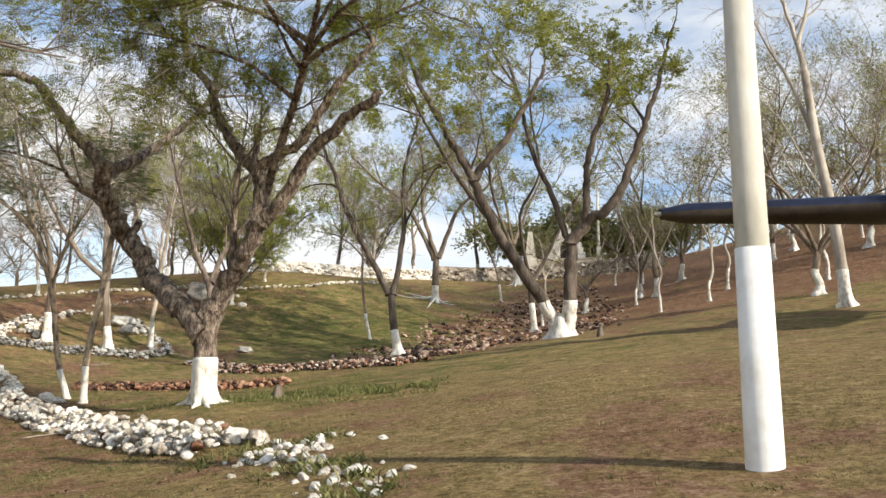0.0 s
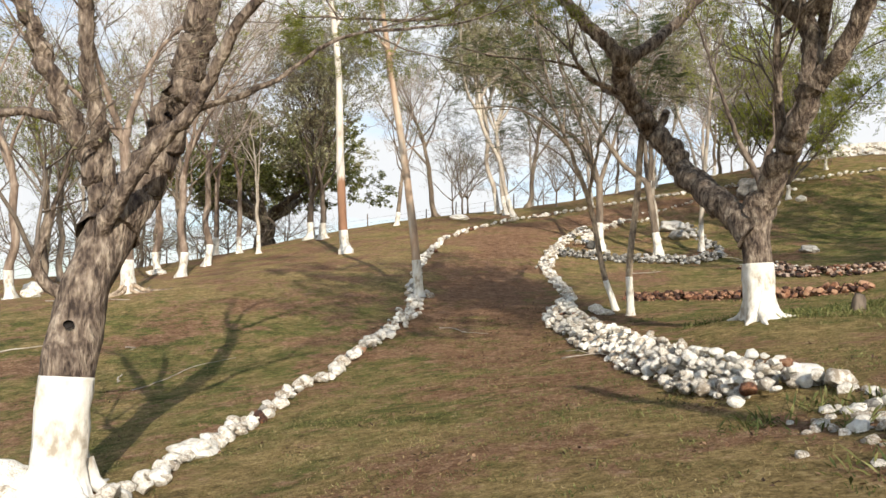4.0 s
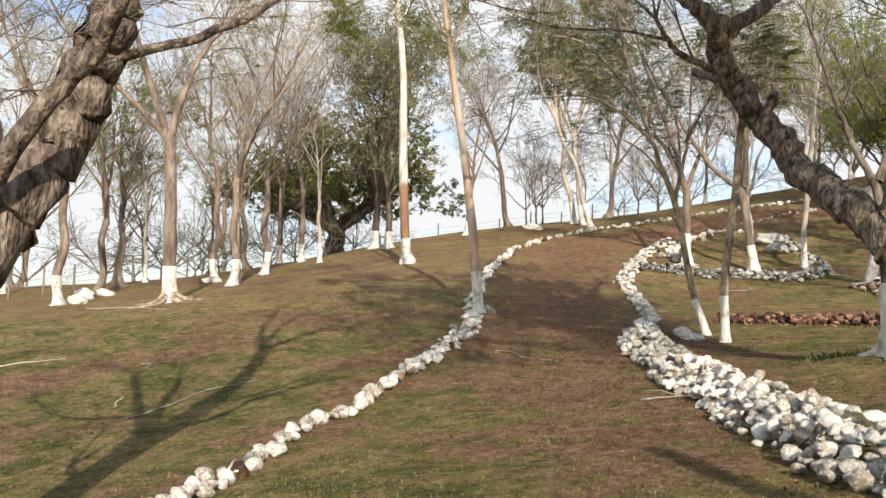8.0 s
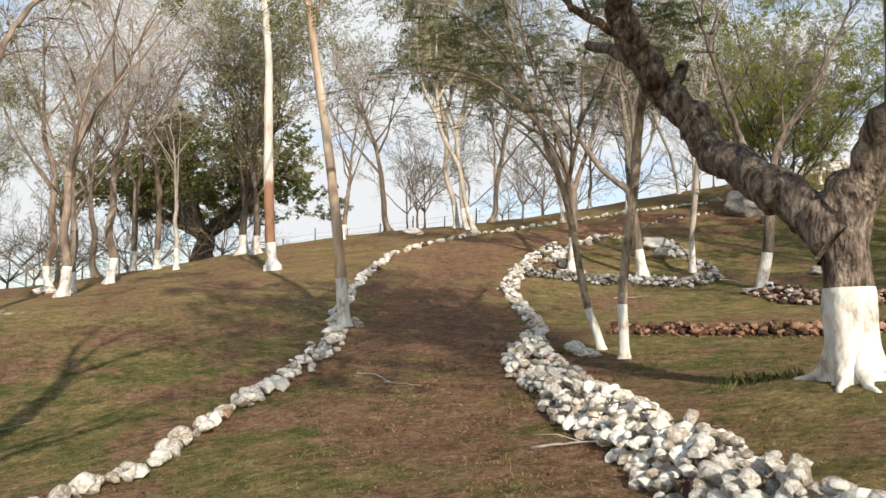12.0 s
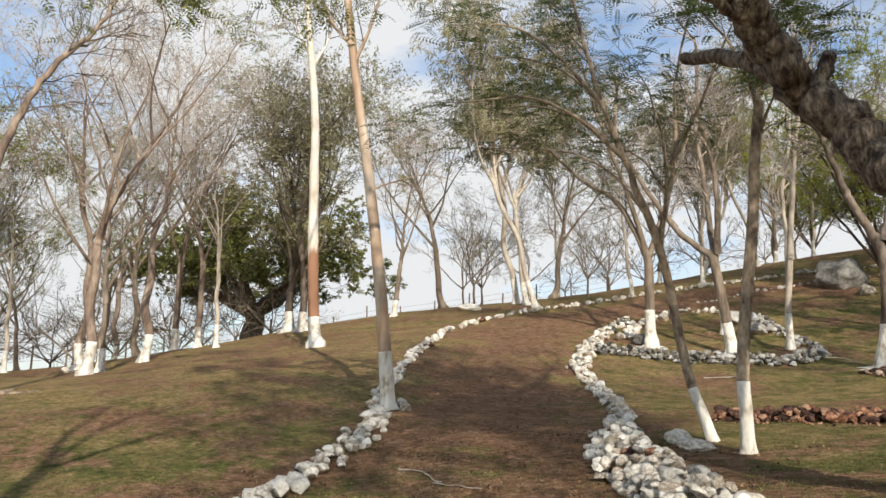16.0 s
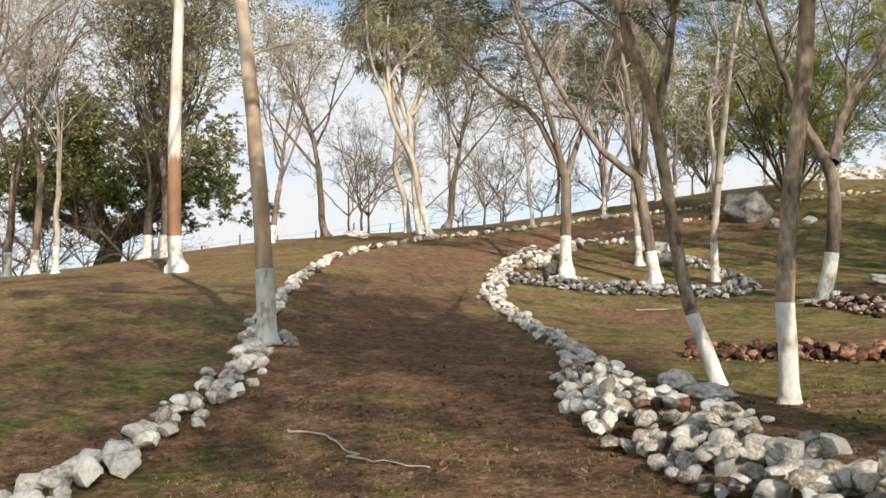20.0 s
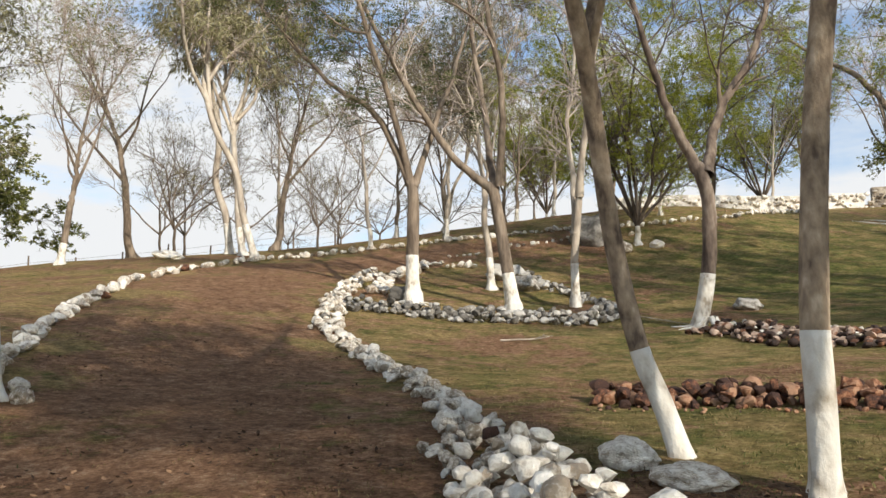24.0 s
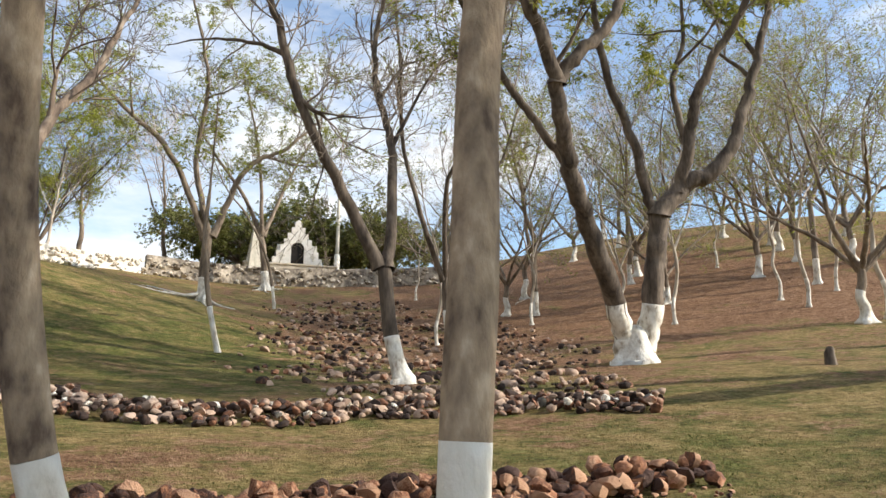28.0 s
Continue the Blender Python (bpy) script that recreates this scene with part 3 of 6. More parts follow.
FORMS = {  # plan place, bearing, and (radius, radius, [(sideways, up)...]) for the trunk and then the limbs
    "treeA": (-4.53, 16.89, 0, [
        (0.27, 0.25, [(0.01, 0.0, 0.06), (-0.03, 0.0, 1.16), (-0.02, 0.0, 1.66), (0.02, 0.0, 2.1)]),
        (0.28, 0.20, [(-0.05, 0.0, 1.5), (-0.42, 0.1, 1.92), (-0.85, 0.3, 2.22), (-1.46, 1.0, 2.68), (-1.99, 1.45, 3.02), (-2.32, 1.62, 3.52), (-2.74, 1.58, 4.02), (-3.05, 1.36, 4.62), (-3.16, 1.05, 5.05), (-3.12, 0.8, 5.32), (-2.97, 0.56, 5.58)]),
        (0.16, 0.06, [(-3.0, 0.6, 5.45), (-2.72, 1.5, 6.02), (-2.53, 2.45, 6.76), (-1.98, 3.39, 7.84), (-1.5, 4.1, 9.0)]),
        (0.17, 0.025, [(-2.97, 0.56, 5.5), (-3.35, 0.45, 5.98), (-3.98, 0.45, 6.69), (-4.62, 0.46, 7.46), (-5.06, 0.38, 7.85), (-6.42, 0.46, 8.04), (-7.11, 0.27, 7.68), (-8.26, -0.25, 7.4), (-11.35, -1.5, 7.88)]),
        (0.14, 0.095, [(-2.74, 1.6, 3.95), (-3.3, 2.05, 4.62), (-4.2, 2.8, 5.35), (-5.1, 3.6, 5.85)]),
        (0.075, 0.03, [(-3.15, 1.1, 4.85), (-3.3, 0.5, 4.95), (-3.52, 0.04, 5.11), (-3.56, -0.21, 5.31), (-3.64, -0.45, 5.61)]),
        (0.10, 0.085, [(-2.72, 1.58, 4.0), (-2.6, 1.66, 4.25), (-2.5, 1.72, 4.52)]),
        (0.24, 0.1, [(0.02, 1.95), (0.45, 2.65), (0.85, 3.25), (1.22, 3.95), (1.82, 4.43), (2.31, 5.25), (3.08, 5.94), (3.99, 6.51)]),
        (0.18, 0.07, [(1.2, 3.9), (1.14, 4.96), (0.56, 5.77), (-0.02, 6.6), (-0.32, 7.44), (-1.06, 8.43), (-1.36, 10.2)]),
        (0.13, 0.05, [(1.09, 5.3), (2.02, 5.79), (2.52, 6.49), (3.16, 7.34), (3.69, 7.92), (3.47, 8.38)]),
        (0.10, 0.075, [(1.0, 5.2), (0.95, 5.6), (0.87, 6.47)]),
        (0.1, 0.05, [(0.6, 2.85), (0.62, 4.28), (0.73, 5.23)]),
        # from here on added limbs above the view, placed to shade the path
        (0.10, 0.075, [(1.14, 0.0, 4.8), (1.7, -0.9, 5.8), (2.3, -2.0, 6.7), (2.7, -3.0, 7.2)]),
        (0.06, 0.025, [(2.7, -3.0, 7.15), (2.0, -3.6, 7.4), (1.2, -4.0, 7.5), (0.4, -4.2, 7.6)]),
        (0.06, 0.025, [(2.7, -3.0, 7.15), (3.0, -3.9, 7.4), (3.2, -4.8, 7.5), (3.1, -5.6, 7.6)]),
        (0.055, 0.025, [(2.5, -2.5, 6.95), (3.4, -3.1, 7.2), (4.2, -3.5, 7.4), (5.0, -3.8, 7.6)]),
        (0.055, 0.025, [(2.6, -2.8, 7.0), (2.2, -3.9, 7.3), (2.0, -4.8, 7.4), (1.7, -5.6, 7.4)]),
        (0.055, 0.025, [(2.6, -2.8, 7.0), (3.4, -3.9, 7.3), (4.1, -4.6, 7.4), (4.6, -5.3, 7.4)]),
        (0.05, 0.025, [(2.1, -1.6, 6.5), (1.3, -2.2, 7.0), (0.5, -2.6, 7.2), (-0.2, -2.9, 7.3)]),]),
    "treeL": (-7.70, 5.76, 0, [
        (0.275, 0.255, [(0.04, -0.1, -0.04), (0.03, -0.01, 1.19), (-0.01, 0.09, 1.74), (-0.05, 0.32, 2.44), (-0.08, 0.52, 2.86)]),
        (0.25, 0.14, [(-0.07, 0.45, 2.7), (-0.09, 0.87, 3.31), (0.01, 1.06, 3.9), (0.15, 1.14, 4.29), (0.38, 1.2, 4.88), (0.69, 1.21, 5.79), (1.0, 1.2, 6.8), (1.2, 1.1, 7.8)]),
        (0.14, 0.07, [(-0.04, 0.42, 2.65), (-0.03, 0.3, 3.2), (-0.06, 0.21, 3.56), (-0.13, 0.01, 3.98), (-0.18, -0.16, 4.39), (-0.21, -0.33, 4.79), (-0.25, -0.6, 5.4), (-0.3, -0.9, 6.2)]),
        (0.12, 0.06, [(-0.05, 0.4, 2.95), (0.0, 0.34, 3.5), (0.12, 0.2, 3.95), (0.2, 0.05, 4.4), (0.35, -0.05, 5.12), (0.4, -0.2, 6.0)]),
        (0.095, 0.035, [(0.0, 0.3, 2.6), (0.24, 0.3, 2.95), (0.67, 0.59, 3.62), (0.94, 0.76, 3.9), (1.26, 0.84, 4.3), (1.64, 0.93, 4.82), (2.28, 1.21, 5.42), (2.9, 1.5, 6.0)]),
        (0.05, 0.02, [(0.2, 1.1, 4.1), (0.36, 1.4, 4.24), (0.5, 1.85, 4.44), (0.65, 2.3, 4.75), (0.8, 2.8, 5.2), (0.9, 3.4, 5.5)]),
        (0.06, 0.025, [(-0.1, 0.1, 3.85), (-0.35, -0.25, 3.97), (-0.6, -0.6, 3.95), (-0.9, -1.0, 4.05), (-1.2, -1.4, 4.3)]),
        (0.07, 0.06, [(-0.1, 0.05, 2.0), (-0.25, -0.15, 2.2), (-0.3, -0.22, 2.4)]),
        (0.135, 0.03, [(1.2, 1.1, 7.7), (1.35, 0.8, 8.6), (1.6, 0.6, 9.6), (2.0, 0.5, 10.6)]),
        (0.09, 0.025, [(1.1, 1.15, 7.3), (0.7, 1.6, 8.2), (0.4, 2.2, 9.0), (0.2, 2.9, 9.6)]),
        (0.08, 0.025, [(1.2, 1.1, 7.6), (1.8, 1.5, 8.4), (2.4, 1.7, 9.0), (3.1, 1.8, 9.4)]),]),
    "twinA": (-10.10, 21.40, 0, [
        (0.088, 0.065, [(0.12, 0.2, -0.05), (-0.02, 0.18, 0.4), (-0.17, 0.15, 0.82), (-0.31, 0.1, 1.53), (-0.4, -0.05, 2.48), (-0.43, -0.3, 3.1), (-0.5, -0.6, 3.7)]),
        (0.06, 0.02, [(-0.5, -0.6, 3.66), (-0.72, -0.8, 4.5), (-1.05, -0.9, 5.5), (-1.3, -0.9, 6.5), (-1.6, -0.9, 7.7), (-1.8, -0.8, 9.0)]),
        (0.05, 0.018, [(-0.43, -0.3, 3.1), (-0.33, -0.1, 3.9), (-0.25, 0.1, 4.9), (-0.3, 0.3, 6.0), (-0.1, 0.5, 7.2)]),
        (0.03, 0.008, [(-0.5, -0.6, 3.6), (-0.85, -0.9, 4.2), (-1.4, -1.3, 4.6), (-2.2, -1.7, 4.75)]),
        (0.03, 0.008, [(-0.72, -0.8, 4.5), (-1.3, -1.0, 5.2), (-2.1, -1.2, 5.6), (-2.8, -1.4, 5.7)]),
        (0.028, 0.008, [(-1.05, -0.9, 5.5), (-1.7, -1.1, 6.2), (-2.5, -1.3, 6.6), (-3.1, -1.4, 6.7)]),
        (0.028, 0.008, [(-0.33, -0.1, 3.9), (-0.9, 0.3, 4.7), (-1.6, 0.6, 5.2), (-2.3, 0.8, 5.3)]),
        (0.04, 0.014, [(-0.72, -0.8, 4.5), (-1.3, -1.3, 5.2), (-2.0, -1.7, 5.6), (-2.9, -2.2, 5.6)]),
        (0.04, 0.012, [(-1.05, -0.9, 5.5), (-1.7, -1.1, 6.4), (-2.4, -1.3, 7.1), (-3.2, -1.5, 7.4)]),
        (0.035, 0.012, [(-0.85, -0.85, 4.9), (-1.1, -0.3, 5.9), (-1.5, 0.4, 6.5), (-2.0, 1.0, 6.8)]),
        (0.035, 0.012, [(-0.3, 0.0, 4.5), (0.2, 0.1, 5.4), (0.6, 0.0, 6.1), (1.0, -0.2, 6.6)]),
        (0.035, 0.012, [(-0.42, -0.25, 3.0), (-0.1, -0.6, 3.9), (0.05, -1.0, 4.7), (0.1, -1.5, 5.3)]),]),
    "twinB": (-9.05, 20.60, 0, [
        (0.095, 0.078, [(-0.03, 0.1, 0.0), (-0.03, 0.05, 0.59), (-0.03, 0.03, 1.04), (0.01, 0.04, 1.64), (0.08, 0.12, 2.38), (0.2, 0.15, 3.3), (0.28, 0.15, 4.2), (0.38, 0.2, 5.05)]),
        (0.035, 0.012, [(0.36, 0.2, 4.95), (0.2, 0.25, 5.6), (-0.1, 0.3, 6.3), (-0.5, 0.3, 6.9)]),
        (0.035, 0.012, [(0.38, 0.2, 5.05), (0.5, 0.1, 5.8), (0.75, 0.05, 6.5)]),
        (0.03, 0.012, [(0.28, 0.15, 4.3), (0.6, 0.0, 4.9), (1.0, -0.2, 5.4)]),]),
    "treeK": (-10.40, 34.06, 2, [
        (0.18, 0.15, [(-0.3, -0.22), (0.01, 1.04), (0.14, 2.76), (-0.03, 3.67)]),
        (0.13, 0.04, [(-0.05, 3.63), (-0.5, 4.65), (-0.82, 5.76), (-1.35, 7.75), (-1.75, 9.5)]),
        (0.13, 0.04, [(0.13, 3.49), (0.52, 5.18), (1.33, 6.7), (1.85, 8.26), (2.37, 9.72)]),
        (0.06, 0.03, [(0.52, 5.18), (0.52, 6.15)]),]),
    "treeI": (-15.40, 35.50, 2, [
        (0.18, 0.15, [(0.04, 0.17), (-0.16, 1.55), (-0.3, 2.48), (-0.45, 3.35)]),
        (0.12, 0.04, [(-0.48, 3.35), (-1.72, 4.63), (-3.14, 7.39), (-3.97, 9.29)]),
        (0.11, 0.04, [(-0.42, 3.35), (-0.9, 5.96), (-1.44, 8.29), (-1.77, 10.21)]),
        (0.11, 0.04, [(-0.28, 3.45), (0.0, 5.95), (-0.23, 8.27), (0.02, 10.5)]),
        (0.07, 0.02, [(-1.57, 4.48), (-2.32, 5.39), (-3.35, 5.71)]),]),
    "treeH": (-18.00, 35.00, 2, [
        (0.19, 0.14, [(-0.04, 0.25), (-0.03, 1.52), (-0.01, 2.93), (-0.07, 3.36)]),
        (0.11, 0.04, [(-0.09, 3.29), (-0.97, 5.27), (-2.16, 6.18), (-3.55, 7.73)]),
        (0.1, 0.04, [(0.01, 3.21), (0.34, 5.09), (0.74, 6.73), (1.03, 8.72)]),
        (0.1, 0.04, [(-0.11, 3.36), (-0.42, 5.55), (-0.96, 7.83), (-1.2, 9.7)]),]),
    "treeJ": (-14.00, 37.10, 2, [
        (0.12, 0.1, [(-0.03, 0.19), (-0.02, 1.4), (0.16, 3.09)]),
        (0.1, 0.03, [(0.16, 3.09), (0.55, 5.47), (1.07, 7.76), (1.71, 9.78)]),
        (0.09, 0.03, [(0.02, 2.01), (-0.12, 3.88), (-0.36, 5.81), (-0.19, 8.12), (-0.54, 10.17)]),]),
    "treeO": (-1.96, 35.30, -30, [
        (0.2, 0.17, [(0.08, 0.06), (-0.22, 1.18), (-0.41, 2.68)]),
        (0.16, 0.05, [(-0.52, 2.75), (-1.58, 4.81), (-2.52, 6.74), (-3.07, 8.61), (-3.72, 10.22), (-4.14, 12.24)]),
        (0.14, 0.05, [(-0.33, 2.71), (-0.31, 5.26), (-0.42, 6.46), (-0.84, 8.0), (-0.97, 9.92), (-0.65, 11.93)]),
        (0.07, 0.03, [(-2.52, 6.74), (-1.78, 6.14)]),
        (0.06, 0.02, [(-0.36, 6.16), (0.32, 7.85), (1.03, 9.29)]),]),
    "treeP": (4.95, 44.70, -20, [
        (0.19, 0.16, [(-0.01, -0.04), (-0.19, 1.81), (-0.23, 2.83)]),
        (0.11, 0.04, [(-0.33, 2.72), (-1.35, 5.3), (-2.16, 7.93), (-2.35, 10.62), (-2.68, 13.39)]),
        (0.12, 0.04, [(-0.09, 2.9), (0.66, 4.49), (1.97, 7.58), (2.61, 8.77), (3.61, 11.71)]),
        (0.1, 0.04, [(-0.21, 2.83), (-0.43, 6.45), (0.98, 8.57), (0.8, 11.78), (1.17, 14.56)]),]),
    "treeQ": (5.70, 35.30, -41.6, [
        (0.60, 0.40, [(-0.2, -0.15, -0.05), (-0.2, -0.17, 0.3), (-0.18, -0.22, 0.62)]),
        (0.34, 0.075, [(-0.4, 0.0, -0.2), (-0.42, -0.2, 0.3), (-0.56, -0.55, 1.03), (-1.15, -1.85, 2.91), (-1.7, -2.9, 4.52), (-1.88, -3.8, 5.97), (-2.16, -4.6, 7.47), (-2.63, -5.2, 8.67), (-3.12, -5.8, 10.1), (-3.54, -6.2, 11.16), (-4.0, -6.6, 13.0)]),
        (0.36, 0.26, [(0.0, 0.0, -0.2), (0.1, -0.05, 0.3), (0.26, -0.2, 1.15), (0.48, -0.4, 2.8), (0.63, -0.5, 4.31)]),
        (0.13, 0.05, [(-1.76, 4.88), (-2.57, 6.04), (-3.4, 7.25), (-4.26, 8.89), (-5.15, 10.81), (-5.7, 12.4)]),
        (0.2, 0.08, [(-1.95, 6.7), (-1.55, 7.49), (-0.73, 8.42), (-0.15, 9.65), (0.33, 10.54), (0.7, 12.0)]),
        (0.17, 0.07, [(0.55, 4.1), (0.3, 4.86), (-0.02, 6.31), (-0.59, 7.84), (-0.93, 9.58), (-1.04, 10.76), (-1.3, 12.6)]),
        (0.28, 0.075, [(0.63, 4.1), (1.43, 5.02), (2.32, 5.5), (2.95, 6.51), (3.47, 8.03), (3.95, 9.59), (4.4, 11.2), (4.7, 13.0)]),
        (0.2, 0.08, [(1.2, 4.8), (1.54, 5.96), (1.75, 7.18), (2.33, 8.55), (3.14, 9.71), (3.7, 11.5)]),
        (0.12, 0.05, [(1.54, 6.0), (1.35, 7.23), (1.28, 8.51), (1.71, 9.94), (1.8, 12.0)]),]),
    "treeN": (-4.30, 43.20, -30, [
        (0.1, 0.06, [(0.07, -0.05), (-0.31, 1.48), (-0.6, 3.46), (-0.57, 4.96)]),
        (0.04, 0.015, [(-0.57, 4.96), (-0.41, 6.49), (-0.26, 8.26)]),
        (0.04, 0.015, [(-0.59, 4.02), (-1.16, 5.52), (-1.46, 7.06)]),]),
    "treeM": (-1.40, 58.30, -30, [
        (0.27, 0.22, [(0.02, -0.07), (-0.01, 1.84), (0.05, 3.29)]),
        (0.18, 0.05, [(-0.11, 3.15), (-1.64, 7.17), (-3.88, 9.32), (-5.87, 11.53)]),
        (0.18, 0.05, [(0.25, 3.3), (1.56, 7.2), (3.53, 8.46), (5.2, 10.36)]),
        (0.17, 0.05, [(0.08, 3.29), (-0.45, 6.88), (0.21, 10.63), (-0.43, 14.52)]),]),
    "treeW": (5.30, 70.10, -30, [
        (0.26, 0.2, [(0.1, -0.15), (-0.21, 2.44), (-0.43, 3.62)]),
        (0.16, 0.05, [(-0.42, 3.42), (-1.42, 6.0), (-3.14, 8.43), (-4.93, 11.32)]),
        (0.16, 0.05, [(-0.28, 3.62), (0.81, 7.65), (2.19, 11.39)]),
        (0.14, 0.05, [(-0.35, 3.62), (-0.41, 8.45), (-1.05, 12.63)]),]),
    "sapW": (3.70, 62.60, -30, [
        (0.1, 0.06, [(-0.06, 0.21), (-0.4, 2.19), (-1.1, 4.04), (-2.21, 5.91)]),
        (0.05, 0.02, [(-2.21, 5.91), (-3.31, 7.29), (-4.13, 9.41)]),]),
    "eucB": (-17.05, 21.40, 33, [
        (0.155, 0.06, [(-0.0, -0.03), (-0.08, 1.16), (-0.23, 2.6), (-0.45, 4.33), (-0.67, 5.81), (-0.93, 7.43), (-1.12, 8.89), (-1.35, 10.6), (-1.6, 12.6), (-1.7, 14.4)]),
        (0.05, 0.015, [(-1.45, 11.3), (-0.9, 12.6), (-0.5, 14.2), (-0.4, 15.6)]),
        (0.05, 0.015, [(-1.6, 12.6), (-2.2, 13.7), (-2.6, 15.2)]),
        (0.05, 0.015, [(-1.7, 14.3), (-1.6, 15.6), (-1.8, 16.8)]),
        (0.02, 0.006, [(-0.45, 4.82), (-0.02, 5.02), (0.64, 5.23), (1.22, 5.14)]),
        (0.05, 0.02, [(-1.0, 7.84), (-0.63, 8.47), (-0.27, 9.32)]),
        (0.05, 0.02, [(-1.01, 8.26), (-1.53, 8.88), (-1.97, 9.73)]),]),
    "eucC": (-28.10, 28.10, 33, [
        (0.24, 0.08, [(0.12, 0.14), (0.01, 1.19), (-0.13, 4.07), (-0.2, 6.83), (-0.24, 8.72), (-0.46, 11.02), (-0.79, 13.76), (-1.0, 16.5), (-1.1, 19.0)]),
        (0.07, 0.02, [(-0.9, 15.2), (-0.1, 16.6), (0.3, 18.4), (0.4, 20.0)]),
        (0.07, 0.02, [(-1.0, 16.5), (-1.8, 17.8), (-2.3, 19.6)]),
        (0.06, 0.02, [(-1.1, 18.9), (-1.0, 20.4), (-1.2, 21.6)]),
        (0.07, 0.02, [(-0.48, 11.02), (0.02, 12.39), (0.12, 14.17)]),
        (0.06, 0.02, [(-0.5, 11.4), (-1.1, 12.57), (-1.57, 14.55)]),]),
    "treeV": (15.48, 29.48, 0, [
        (0.24, 0.15, [(0, 0, 0), (-0.18, 0.08, 3.16), (-0.54, 0.24, 6.38), (-0.77, 0.34, 9.49)]),
        (0.13, 0.03, [(-0.77, 0.34, 9.49), (-0.95, 0.42, 10.73), (-1.36, 0.59, 12.81), (-1.67, 0.71, 14.41)]),
        (0.10, 0.03, [(-0.95, 0.42, 10.73), (-0.56, 0.25, 12.13), (-0.21, 0.1, 14.04)]),
        (0.09, 0.03, [(-0.54, 0.24, 6.38), (-1.27, 0.55, 9.09), (-1.94, 0.82, 10.68), (-2.5, 1.03, 12.29)])]),
    "treeD": (-26.50, 16.40, 46, [
        (0.24, 0.18, [(-0.01, 0.03), (-0.06, 1.22), (-0.12, 3.54), (-0.25, 5.66)]),
        (0.13, 0.04, [(-0.28, 5.57), (-0.87, 7.6), (-1.41, 10.36), (-1.72, 12.76)]),
        (0.13, 0.04, [(-0.21, 5.66), (0.0, 7.03), (0.49, 8.81), (1.49, 10.41), (2.02, 12.02)]),
        (0.1, 0.03, [(-0.26, 5.47), (-1.45, 6.81), (-2.65, 7.97), (-3.72, 9.92)]),]),
}


def forked(limbs, rng, each, length):
    """Side limbs along the listed limbs and at their ends."""
    out = []
    for q0, q1, lp in limbs:
        P = [np.array(p, float) for p in lp]
        for k in range(each if q1 < 0.08 else 0):
            i = len(P) - 2 if k == 0 else int(rng.integers(max(1, (len(P) - 1) // 2), len(P) - 1)) if len(P) > 2 else 0
            s = 1.0 if k == 0 else rng.uniform(0.2, 0.9)
            p = P[i] + (P[i + 1] - P[i]) * s
            way = P[i + 1] - P[i]
            way = way / (np.linalg.norm(way) + 1e-9)
            side = rng.normal(0, 1, 3)
            side -= way * (side @ way)
            d = way * 0.75 + side / np.linalg.norm(side) * 0.75 + np.array([0, 0, 0.12])
            r = max(0.65 * (q0 + (q1 - q0) * (i + s) / (len(P) - 1)), 0.022)
            row, step = [tuple(p)], length * rng.uniform(0.6, 1.3) / 4
            for _ in range(4):
                d = d / np.linalg.norm(d) + rng.normal(0, 0.17, 3)
                p = p + d / np.linalg.norm(d) * step
                row.append(tuple(p))
            out.append((min(r, 0.08), 0.012, row))
    return out


def formed(key, name, label, paint, seed, forks=0, fork_len=2.6, **more):
    x, y, bearing, rows = FORMS[key]
    rng = np.random.default_rng(seed + 1000)
    (a, b, pts), limbs = rows[0], rows[1:]
    trunk = (a, b, pts if len(pts[0]) == 3 else [(u, 0.0, z) for u, z in pts])
    done = []
    for k, (q0, q1, lp) in enumerate(limbs):
        if len(lp[0]) == 2:
            u0, z0 = lp[0]
            near, y0 = 0.6, 0.0
            for _, _, other in done:
                for q in smooth_line(other, 6):
                    gap = math.hypot(q[0] - u0, q[2] - z0)
                    if gap < near:
                        near, y0 = gap, q[1]
            lp = [(u, y0 + w, z) for u, w, z in deep(lp, rng, k)]
        done.append((q0, q1, lp))
    done += forked(done, rng, forks, fork_len)
    return tree(name, label, (x, y, gz(x, y)), radians(bearing), trunk, done, paint, seed, **more)


def random_limbs(rng, base, top, count, length, r, lean=0.55, segs=4):
    """Limbs that fork from the top stretch of a trunk."""
    out = []
    for k in range(count):
        a = 2 * math.pi * (k + rng.uniform(-0.3, 0.3)) / count
        z = top - rng.uniform(0, 0.35) * (top - base) * (0 if k < 2 else 1)
        d = np.array([math.cos(a) * lean, math.sin(a) * lean, 1.0])
        p, row = np.array([0, 0, z]), []
        row.append(tuple(p))
        step = length * rng.uniform(0.75, 1.2) / segs
        for _ in range(segs):
            d = d + rng.normal(0, 0.16, 3)
            d[2] = max(d[2], 0.15)
            p = p + d / np.linalg.norm(d) * step
            row.append(tuple(p))
        out.append((r * rng.uniform(0.8, 1.0), 0.025, row))
    return out


